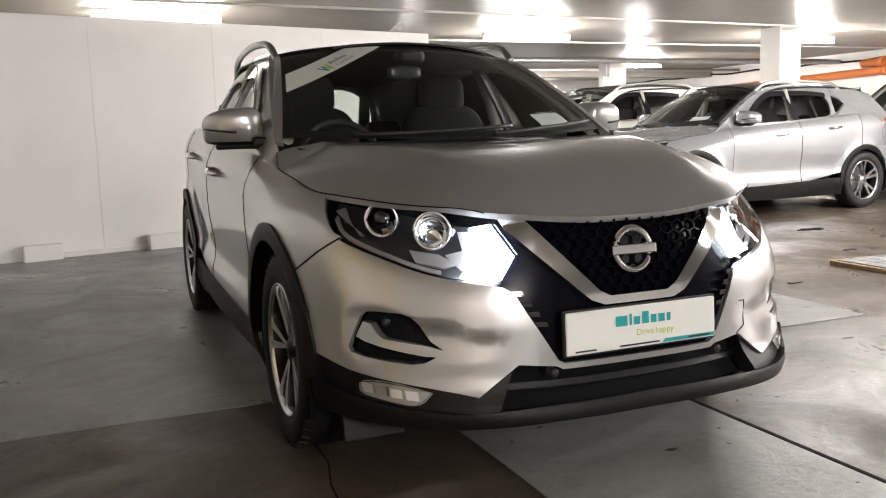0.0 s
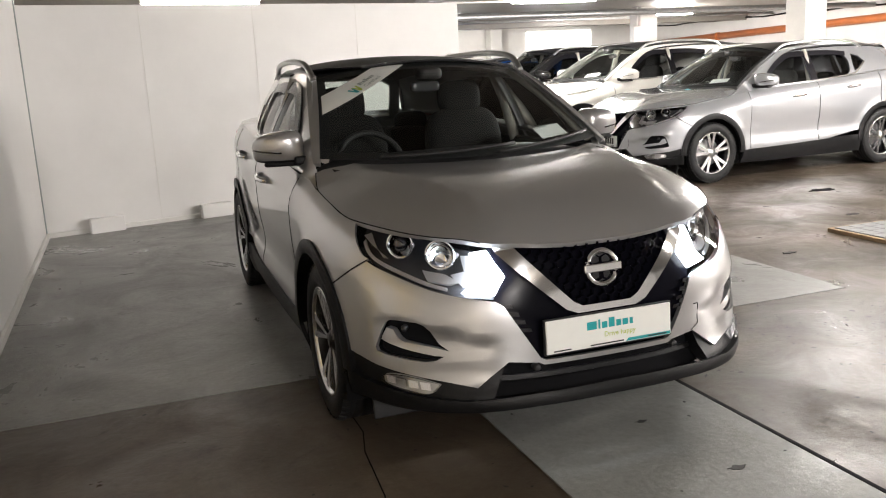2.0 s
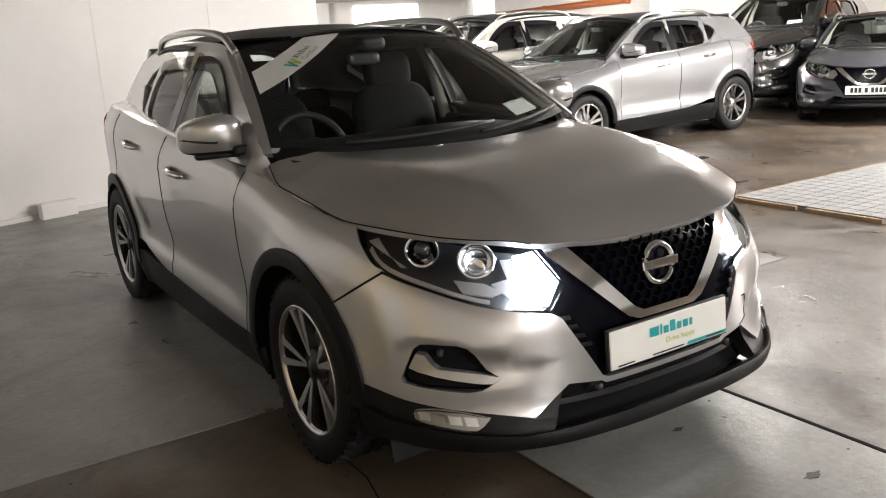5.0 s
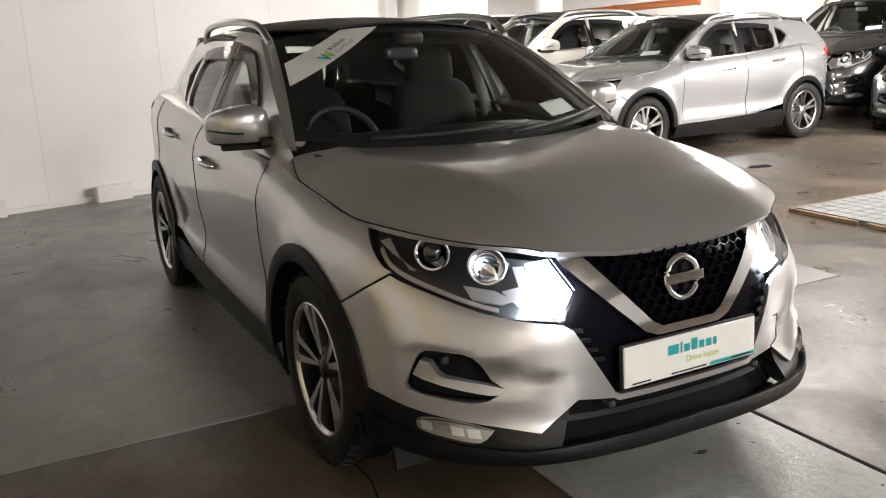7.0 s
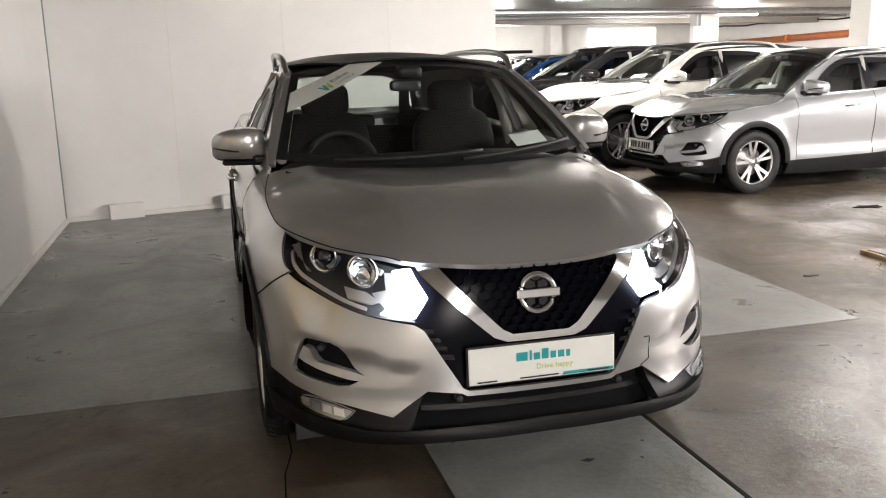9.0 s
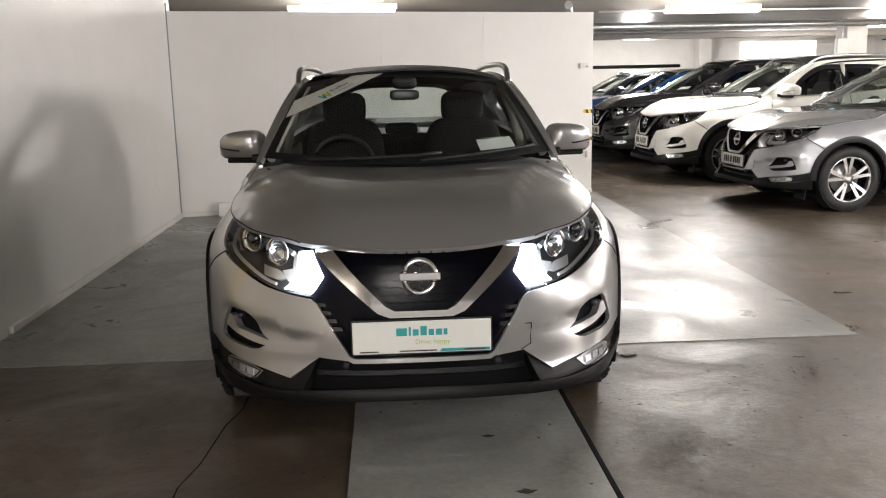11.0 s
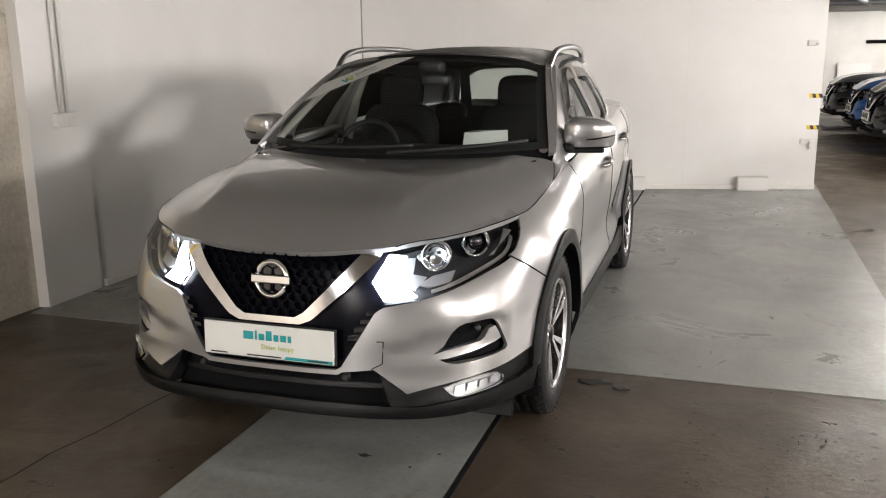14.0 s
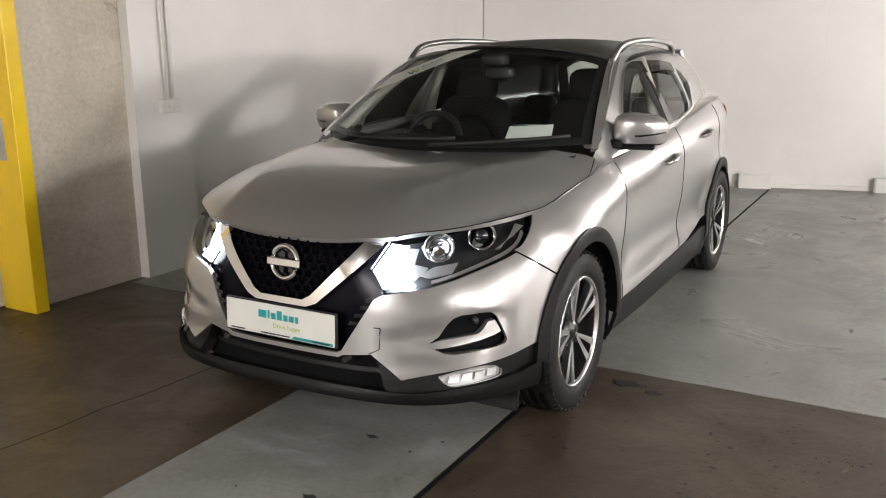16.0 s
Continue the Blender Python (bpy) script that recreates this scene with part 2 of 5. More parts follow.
# ---- the garage ----
CEIL = 2.42
thing("floor", box(-6, 24, -14, 26, -0.2, 0.0), M_CONCRETE, "bare brown concrete garage floor, stained and worn shiny", "floor", kind="structure")
thing("ceiling", box(-6, 24, -14, 26, CEIL, CEIL + 0.25), M_CEIL, "sprayed concrete soffit, dimness put into its colour, with pipes below it", "ceiling", kind="structure")
X_LEFT = -2.42
thing("painted_bay", box(X_LEFT, 2.51, 1.37, 8.2, 0.0, 0.004), M_GREYPAINT, "grey painted parking bay, scuffed and wet-stained", "floor paint", kind="structure")
thing("painted_strip", box(-0.29, 0.66, -9, 1.365, 0.0, 0.005), M_STRIP, "worn grey painted strip running out from the bay", "floor paint", kind="structure")
thing("floor_joint", box(0.664, 0.683, -9, 7.5, 0.0, 0.0055), M_VOID, "dark open floor joint along the grey strip", "floor joint", kind="structure")

# slanted partition behind the car, side partition, raw concrete end and door
BACK = Matrix.Translation((X_LEFT - 0.02, 6.52, 0)) @ pose(0, 0, 0, 0, 0, 13)
back_len = 5.03


def at_matrix(bm, m):
    bmesh.ops.transform(bm, matrix=m, verts=bm.verts)
    return bm


thing("wall_back", at_matrix(box(-0.3, back_len, 0, 0.12, 0, 2.22, 0.004), BACK), M_WALL, "smooth white insulated partition behind the grey bay", "wall", kind="structure")
thing("wall_left", box(X_LEFT - 0.12, X_LEFT, 1.98, 6.7, 0, 2.42), M_WALL, "smooth white insulated partition beside the grey bay", "wall", kind="structure")
thing("wall_left_pier", box(X_LEFT - 0.3, X_LEFT + 0.02, 1.5, 1.98, 0, 2.42), M_WALL, "white painted pier with conduit", "wall", kind="structure")
thing("wall_left_raw", box(X_LEFT - 0.4, X_LEFT - 0.06, 0.703, 1.5, 0, 2.42), M_RAW, "raw stained concrete wall beside the yellow door", "wall", kind="structure")
thing("wall_far", box(-6, 24, 20.5, 20.8, 0, CEIL), M_BLOCK, "white painted block wall at the far end", "wall", kind="structure")
thing("wall_right", box(13.4, 13.7, -14, 21, 0, CEIL), M_BLOCK, "white painted block wall along the pipes", "wall", kind="structure")
thing("wall_front", box(-6, 24, -14.3, -14, 0, CEIL), M_BLOCK, "white painted block wall", "wall", kind="structure")
thing("wall_outer", box(-6.3, -6, -14, 26, 0, CEIL), M_BLOCK, "white painted block wall", "wall", kind="structure")
thing("wall_left_front", box(X_LEFT - 0.4, X_LEFT - 0.06, -14, -0.3, 0, CEIL), M_RAW, "raw concrete wall", "wall", kind="structure")


# ---- fluorescent lights, and unseen ones added as fill ----
def tube_light(at, turn, watts):
    e = empty("fluorescent_light", "twin-tube fluorescent batten, lit, hung under the soffit; the last three are unseen, added as fill", "ceiling light", "fluorescent lights", at)
    e.rotation_euler = (0, 0, radians(turn))
    part("batten", box(-0.66, 0.66, -0.05, 0.05, 0.06, 0.12, 0.008), M_PLASTIC, e)
    for y in (-0.045, 0.045):
        part("tube", bm_tube(bmesh.new(), [(-0.63, y, 0.035), (0.63, y, 0.035)], 0.018), M_TUBE, e)
    for x in (-0.5, 0.5):
        part("hanger", bm_tube(bmesh.new(), [(x, 0, 0.12), (x, 0, CEIL - at[2])], 0.006, 6), M_STEEL, e)
    lamp = bpy.data.lights.new("tube_glow", "POINT")
    lamp.shadow_soft_size, lamp.energy, lamp.color = 0.3, watts, (1.0, 0.94, 0.9)
    ob = new("tube_glow", lamp)
    ob.location = (at[0], at[1], at[2] - 0.16)
    return e


# last three battens are unseen, added to fill the car's nose and right floor
for at, watts in (((-0.6, 7.7, 2.24), 110), ((4.3, 8.6, 2.24), 150), ((9.3, 13.2, 2.24), 260), ((8.9, 8.3, 2.24), 230), ((5.6, 16.6, 2.24), 300),
                  ((8.9, 3.0, 2.24), 560), ((8.3, -1.9, 2.24), 820), ((-0.4, -6.4, 2.24), 330), ((4.4, 2.9, 2.24), 68), ((4.6, -2.6, 2.24), 42)):
    tube_light(at, 0, watts)


# ---- garage fittings ----
def column(x, y, w, label):
    c = thing("column", box(x - w / 2, x + w / 2, y - w / 2, y + w / 2, 0, CEIL, 0.012), M_BLOCK, label, "column", "columns", "structure")
    return c


column(8.12, 7.9, 0.40, "white painted concrete column among the parked cars")
column(8.7, 13.1, 0.40, "white painted concrete column with a switch box")
column(8.45, 20.2, 0.35, "white painted concrete column at the far wall")
sb = empty("switch_box", "grey metal switch box with conduit on a column", "switch box", at=(8.38, 12.86, 1.70))
part("case", box(-0.11, 0.11, -0.07, 0.05, 0, 0.34, 0.01), M_PLASTIC, sb)
part("conduit", bm_tube(bmesh.new(), [(0, -0.02, 0.34), (0, -0.02, CEIL - 1.70)], 0.02, 8), M_PLASTIC, sb)
# bright rectangle on the far wall, made as a thin emissive panel
thing("window_1", box(9.6, 11.7, 20.46, 20.49, 1.35, 2.26), M_BRIGHT, "bright glowing rectangle on the far wall", "window", kind="structure")
for x0, x1 in ((4.5, 7.9),):
    thing("pipe", bm_tube(bmesh.new(), [(x0, 20.45, 1.67), (x1, 20.45, 1.67)], 0.045, 10), M_CLAD, "black pipe fixed along the far wall", "pipe", "pipes")
# orange drain pipes on the side wall
for z, y0, y1 in ((2.04, 20.2, -3.0), (2.22, 11.0, -3.0)):
    e = empty("drain_pipe", "orange plastic drain pipe strapped to the wall", "pipe", "drain pipes", (13.27, 0, 0))
    dz = -0.0255
    part("pipe_run", bm_tube(bmesh.new(), [(0, y, z + dz * (y - 9)) for y in (y0, (y0 + y1) / 2, y1)], 0.085, 14), M_ORANGE, e)
    y = y0 - 0.4
    while y > y1:
        part("pipe_collar", bm_tube(bmesh.new(), [(0, y, z + dz * (y - 9)), (0, y - 0.12, z + dz * (y - 0.12 - 9))], 0.10, 14), M_ORANGE, e)
        y -= 3.1
thing("cable_run", bm_tube(bmesh.new(), [(13.3, 20 - 0.5 * i, 2.25 + 0.02 * math.sin(i * 1.7)) for i in range(44)], 0.02, 6), M_CLAD, "black cable bundle sagging along the side wall", "cable")
e = empty("panel_board", "white framed board standing against the far wall", "board", at=(3.92, 20.36, 0))
part("sheet", box(0.03, 0.72, 0.03, 0.06, 0.03, 1.17, 0.003), M_WALL, e)
for x0, x1, z0, z1 in ((0, 0.03, 0, 1.2), (0.72, 0.75, 0, 1.2), (0.03, 0.72, 0, 0.03), (0.03, 0.72, 1.17, 1.2)):
    part("frame_bar", box(x0, x1, 0.02, 0.07, z0, z1, 0.003), M_PLASTIC, e)
# services under the soffit
for x0, y0, x1, y1, r, z in ((-4, 11.6, 13.3, 11.6, 0.05, 2.25), (-4, 11.85, 13.3, 11.85, 0.03, 2.3), (-4, 6.4, 13.3, 7.6, 0.014, 2.36), (3.0, 9.6, 13.3, 9.8, 0.014, 2.36), (4.6, 18.8, 2.2, 7.9, 0.05, 2.33), (-4, 14.6, 13.3, 14.6, 0.03, 2.3)):
    thing("service_pipe", bm_tube(bmesh.new(), [(x0, y0, z), ((x0 + x1) / 2, (y0 + y1) / 2, z), (x1, y1, z)], r, 10), M_STEEL if r > 0.02 else M_PLASTIC, "grey steel service pipe hung under the soffit", "pipe", "service pipes")
thing("soffit_beam", box(-5, 13.35, 15.6, 16.0, 2.2, CEIL, 0.02), M_CEIL, "concrete beam in the soffit's dimmed colour", "beam", kind="structure")

# partition fittings
for u in (2.35, 3.6, 1.15):
    thing("panel_joint", at_matrix(box(u, u + 0.006, -0.003, 0.002, 0.06, 2.2), BACK), M_PLASTIC, "thin joint between wall panels", "joint", kind="structure")
thing("corner_joint", box(X_LEFT + 0.0, X_LEFT + 0.012, 6.515, 6.53, 0, 2.3), M_GREYINK, "thin dark joint where the partitions meet", "joint", kind="structure")
thing("skirting_back", at_matrix(box(0.02, back_len, -0.03, -0.001, 0, 0.05, 0.006), BACK), M_PLASTIC, "white metal channel along the partition's foot", "skirting", kind="structure")
thing("skirting_left", box(X_LEFT + 0.001, X_LEFT + 0.03, 2.02, 6.5, 0, 0.05, 0.006), M_PLASTIC, "white metal channel along the partition's foot", "skirting", kind="structure")
for u in (0.42, 1.55, 2.85, 4.18):
    thing("vent_box", at_matrix(box(u, u + 0.33, -0.13, -0.031, 0.0, 0.15, 0.006), BACK), M_WALL, "white boxed-in fixing at the wall's foot", "box", "wall boxes")
for z, mt in ((0.66, 0), (1.0, 0)):
    e = empty("hazard_tape", "yellow and black hazard tape on the wall's edge", "tape", "hazard tapes")
    e.matrix_basis = BACK @ Matrix.Translation((back_len, 0, z))
    for i in range(4):
        q = [(-0.12 + 0.035 * i, 0), (-0.12 + 0.035 * (i + 1), 0), (-0.135 + 0.035 * (i + 1), 0.045), (-0.135 + 0.035 * i, 0.045)]
        bm = bmesh.new()
        bm.faces.new([bm.verts.new((x, -0.003, y)) for x, y in q])
        part("stripe", bm, M_YELLOW if i % 2 == 0 else M_INK, e)
    part("edge_strip", box(0.0, 0.003, 0.0, 0.12, 0.0, 0.045), M_YELLOW, e)
for z in (1.55, 0.50):
    e = empty("cabinet_latch", "white plastic latch with dark bolt on the wall", "latch", "latches")
    e.matrix_basis = BACK @ Matrix.Translation((back_len - 0.13, 0, z))
    part("latch_plate", box(-0.06, 0.06, -0.03, 0, 0, 0.06, 0.006), M_PLASTIC, e)
    part("bolt", box(0.02, 0.05, -0.05, -0.03, -0.05 if z < 1 else 0.01, 0.03, 0.006), M_STEEL, e)
# conduit and socket on the pier
e = empty("wall_socket", "white double socket with two conduits running up the pier", "socket", at=(X_LEFT + 0.02, 1.78, 1.09))
part("socket_box", box(0, 0.04, -0.09, 0.09, 0, 0.09, 0.006), M_PLASTIC, e)
for y in (-0.03, 0.03):
    part("conduit", bm_tube(bmesh.new(), [(0.016, y, 0.09), (0.016, y, CEIL - 1.09)], 0.012, 8), M_PLASTIC, e)
for y in (-0.06, -0.02, 0.02, 0.06):
    part("switch", box(0.04, 0.046, y - 0.011, y + 0.011, 0.025, 0.065, 0.002), M_WALL, e)
# yellow steel door frame
e = empty("door_1", "yellow painted steel door frame in the raw concrete wall", "door frame")
tagged(e, kind="structure")
part("jamb", box(-2.66, -2.36, 0.61, 0.70, 0, 2.1, 0.006), M_YELLOW, e)
part("jamb", box(-2.66, -2.36, -0.38, -0.295, 0, 2.1, 0.006), M_YELLOW, e)
part("head", box(-2.66, -2.36, -0.295, 0.61, 2.0, 2.1, 0.006), M_YELLOW, e)
part("strike_plate", box(-2.52, -2.46, 0.605, 0.611, 0.90, 1.14, 0.002), M_STEEL, e, "steel strike plate")
part("leaf", box(-2.72, -2.66, -0.3, 0.62, 0.01, 2.02, 0.004), M_WALL, e, "pale closed door leaf")
thing("wall_over_door", box(X_LEFT - 0.4, X_LEFT - 0.06, -0.38, 0.70, 2.1, CEIL), M_RAW, "raw concrete above the door", "wall", kind="structure")

# timber platform with grey slabs beside the aisle
e = empty("slab_platform", "low timber platform laid with small grey slabs", "platform", at=(3.67, 1.45, 0))
for y0, y1 in ((0.0, 0.60), (0.68, 1.25)):
    part("timber_edge", box(0, 0.03, y0, y1, 0, 0.034, 0.004), M_WOOD, e)
part("timber_edge", box(0, 2.6, 1.25, 1.28, 0, 0.034, 0.004), M_WOOD, e)
part("deck", box(0.03, 2.6, 0, 1.25, 0.0, 0.024), M_GREYPAINT, e)
slab = box(0, 0.118, 0, 0.118, 0.0, 0.018, 0.004)
me = bpy.data.meshes.new("slab")
slab.to_mesh(me)
slab.free()
me.materials.append(M_MESH)
for i in range(20):
    for j in range(10):
        o = new("slab", me)
        o.parent = e
        o.location = (0.035 + i * 0.1265, 0.003 + j * 0.1245, 0.024)
for x, y, r in ((5.2, 4.4, 0.14), (2.9, 2.3, 0.05), (4.4, 3.2, 0.06), (0.27, 0.2, 0.025), (0.35, -0.3, 0.035), (1.0, 1.22, 0.07), (1.13, 1.17, 0.035), (0.52, 0.85, 0.02), (0.12, -0.75, 0.02)):
    pts = [(x + r * (1 + 0.3 * math.sin(5 * a + x)) * math.cos(a), y + 0.45 * r * (1 + 0.3 * math.cos(4 * a + y)) * math.sin(a)) for a in [k * math.tau / 22 for k in range(22)]]
    thing("floor_stain", prism(pts, 0.0, 0.0062), M_VOID if r > 0.1 else M_TRIM, "dark oil stain on the concrete", "stain", "floor stains", "structure")

# hairline crack and tyre marks on the bare concrete
crack = [(-1.16 + 0.012 * math.sin(2.3 * k) + 0.006 * math.sin(7.1 * k) + 0.02 * k, -2.6 + 0.19 * k) for k in range(20)]
bm = bmesh.new()
for (x0, y0), (x1, y1) in zip(crack, crack[1:]):
    bm.faces.new([bm.verts.new((x, y, 0.002)) for x, y in ((x0 - 0.003, y0), (x0 + 0.003, y0), (x1 + 0.003, y1), (x1 - 0.003, y1))])
thing("floor_crack", bm, M_VOID, "long dark crack in the bare concrete", "crack", kind="structure")

# flecks of dirt and flaked paint on the bare concrete
rng = random.Random(5)
bm = bmesh.new()
for _ in range(520):
    if rng.random() < 0.6:
        x, y = rng.gauss(2.0, 0.8), rng.gauss(0.7, 0.5)
    else:
        x, y = rng.uniform(-2.2, 3.4), rng.uniform(-2.4, 1.3)
    if y > 1.34 or -0.3 < x < 0.70 and rng.random() < 0.7:
        continue
    r = rng.uniform(0.003, 0.013) * (1.8 if rng.random() < 0.06 else 1)
    ang, n = rng.uniform(0, 6.28), rng.randint(4, 6)
    el = rng.uniform(0.3, 0.9)
    vs = []
    for k in range(n):
        t = k * math.tau / n
        u, v = r * math.cos(t) * rng.uniform(0.7, 1.3), r * el * math.sin(t) * rng.uniform(0.7, 1.3)
        vs.append(bm.verts.new((x + u * math.cos(ang) - v * math.sin(ang), y + u * math.sin(ang) + v * math.cos(ang), 0.0065)))
    bm.faces.new(vs)
thing("dirt_flecks", bm, M_TRIM, "small dark flecks of dirt scattered on the concrete", "dirt", kind="stuff")

# ---- the car body as surfaces ----
from mathutils.geometry import tessellate_polygon


def smooth(a, b, x):
    t = min(1.0, max(0.0, (x - a) / (b - a)))
    return t * t * (3 - 2 * t)


def curve_table(pairs, window):
    xs = np.linspace(pairs[0][0] - 0.1, pairs[-1][0] + 0.1, 600)
    ys = np.interp(xs, [p[0] for p in pairs], [p[1] for p in pairs])
    k = max(1, int(window / (xs[1] - xs[0])))
    pad = np.pad(ys, k, mode="edge")
    for _ in range(2):
        pad = np.convolve(np.pad(pad, k // 2, mode="edge"), np.ones(k) / k, mode="same")[k // 2:len(pad) + k // 2]
    ys = pad[k:k + len(xs)]
    return lambda v: float(np.interp(v, xs, ys))


HALF, NOSE, REAR = 0.90, 0.92, 4.32
plan = []
for i in range(401):
    f = i / 400 * math.pi / 2
    plan.append((HALF * math.sin(f) ** (2 / 2.6), NOSE - NOSE * max(0.0, math.cos(f)) ** (2 / 3.2)))
for i in range(401):
    f = math.pi / 2 - i / 400 * math.pi / 2
    plan.append((HALF * max(0.0, math.sin(f)) ** (2 / 3.4), REAR - 0.9 + 0.9 * max(0.0, math.cos(f)) ** (2 / 3.4)))
PLAN = np.array(plan)
ARC = np.concatenate([[0], np.cumsum(np.hypot(*np.diff(PLAN, axis=0).T))])
fine = np.linspace(0, ARC[-1], 1500)
PX, PY = np.interp(fine, ARC, PLAN[:, 0]), np.interp(fine, ARC, PLAN[:, 1])
TX, TY = np.gradient(PX, fine), np.gradient(PY, fine)
kernel = np.ones(25) / 25
TX = np.convolve(np.pad(TX, 24, mode="reflect", reflect_type="even"), kernel, mode="same")[24:-24]
TY = np.convolve(np.pad(TY, 24, mode="reflect", reflect_type="odd"), kernel, mode="same")[24:-24]


def S(x, y):
    """The place along the plan outline nearest to x, y."""
    return float(fine[int(np.argmin((PX - x) ** 2 + (PY - y) ** 2))])


front_line = curve_table([(0.1, -0.06), (0.17, -0.02), (0.21, 0.045), (0.27, 0.06), (0.33, 0.012), (0.38, 0.004), (0.48, 0.0), (0.58, -0.015), (0.68, -0.035), (0.76, -0.055), (0.82, -0.085), (0.88, -0.14), (1.0, -0.25)], 0.05)
top_line = curve_table([(0.0, 0.80), (0.35, 0.84), (0.65, 0.882), (1.17, 0.955), (1.4, 1.0), (2.0, 1.045), (3.0, 1.10), (3.5, 1.14), (4.4, 1.15)], 0.12)
WHEEL_F, WHEEL_R, AXLE = 0.872, 3.518, 0.343


def lower(s, z):
    a = abs(s)
    x, y = float(np.interp(a, fine, PX)), float(np.interp(a, fine, PY))
    tx, ty = float(np.interp(a, fine, TX)), float(np.interp(a, fine, TY))
    n = Vector((ty, -tx)).normalized()
    w = n.x * n.x
    d = top_line(y) - z
    side = -(0.10 - 0.03 * smooth(1.1, 1.5, y)) * max(0.0, 1 - d / 0.17) ** 2.0
    side -= 0.045 * max(0.0, (0.36 - z) / 0.18) ** 1.5
    side -= 0.026 * math.exp(-((z - 0.52) / 0.13) ** 2) * smooth(1.2, 1.55, y) * (1 - smooth(3.0, 3.3, y))
    side += 0.010 * math.exp(-((z - 0.40 - 0.02 * (y - 1.4)) / 0.05) ** 2) * smooth(1.3, 1.6, y) * (1 - smooth(2.9, 3.2, y))
    for yc in (WHEEL_F, WHEEL_R):
        r = math.hypot(y - yc, z - AXLE)
        side += 0.018 * math.exp(-((r - 0.40) / 0.07) ** 2)
    corner = -(0.11 * smooth(0.55, 0.9, z)) * 4 * w * (1 - w) if y < 2 else 0.0
    off = (1 - w) * (front_line(z) if y < 2 else 0.0) + w * side + corner
    if y < 1.2:
        t = min(1.0, max(0.0, (a - 0.40) / 0.42))
        off -= 0.012 * smooth(-0.006, 0.014, 0.472 + 0.085 * t - z) * smooth(0.405, 0.465, z) * smooth(0.30, 0.62, a) * (1 - smooth(0.84, 0.95, a))
    x *= 1 - 0.045 * smooth(2.4, 4.0, y)
    return Vector((math.copysign(1, s) * (x + n.x * off), y + n.y * off, z))


def bonnet(x, y):
    a = abs(x) / 0.8
    d = max(0.0, y - (0.068 + 0.58 * a ** 4.5))
    ridge = 0.40 + 0.24 * smooth(0.1, 1.2, y)
    soft = 1 - 0.62 * min(a, 1.1) ** 2.5
    over = max(0.0, abs(x) - ridge + 0.02)
    over = over * over / 0.08 if over < 0.04 else over - 0.02
    crisp = 0.97 - 0.05 * min(1.0, abs(x) / ridge) ** 2 - 0.54 * over / (0.80 - ridge)
    z = 0.797 + 0.085 * a ** 2 + 0.225 * (1 - math.exp(-d / 0.26)) * (0.45 * soft + 0.55 * crisp)
    z += 0.012 * (1 - smooth(ridge - 0.035, ridge + 0.02, abs(x))) * smooth(0.0, 0.25, d)
    z += 0.05 * smooth(1.10, 1.34, y) * smooth(0.45, 0.76, abs(x))
    return Vector((x, y, z))


belt_width = curve_table([(1.2, 0.755), (1.6, 0.80), (2.0, 0.83), (2.6, 0.832), (3.2, 0.79), (3.8, 0.715), (4.3, 0.63)], 0.25)


def cabin(y, z, side=1):
    x = belt_width(y) - 0.40 * (z - 1.05) - 0.35 * max(0.0, z - 1.05) ** 2
    return Vector((side * x, y, z))


def screen(a, b):
    """Windscreen: a from -1 to 1 across, b from 0 at the cowl to 1 at the roof."""
    half = 0.755 + (0.585 - 0.755) * b - 0.02 * b * (1 - b)
    y = (1.04 + 0.29 * a * a) * (1 - b) + (1.965 + 0.075 * a * a) * b
    z = (1.035 + 0.025 * a * a) * (1 - b) + (1.512 - 0.055 * a * a) * b + 0.11 * b * (1 - b)
    return Vector((a * half, y, z))


roof_line = curve_table([(1.9, 1.512), (2.4, 1.55), (3.0, 1.555), (3.6, 1.525), (4.05, 1.465), (4.4, 1.42)], 0.3)


def roof(a, y):
    half = 0.575 + 0.02 * smooth(1.9, 2.4, y) - 0.07 * smooth(2.8, 4.2, y)
    yy = y + 0.075 * a * a * (1 - smooth(1.9, 2.4, y))
    return Vector((a * half, yy, roof_line(y) - 0.055 * a * a - 0.02 * a ** 6))


def lift(y):
    """The nose stands a little higher than the plain outline."""
    return 0.03 * (1 - smooth(0.2, 2.0, y))


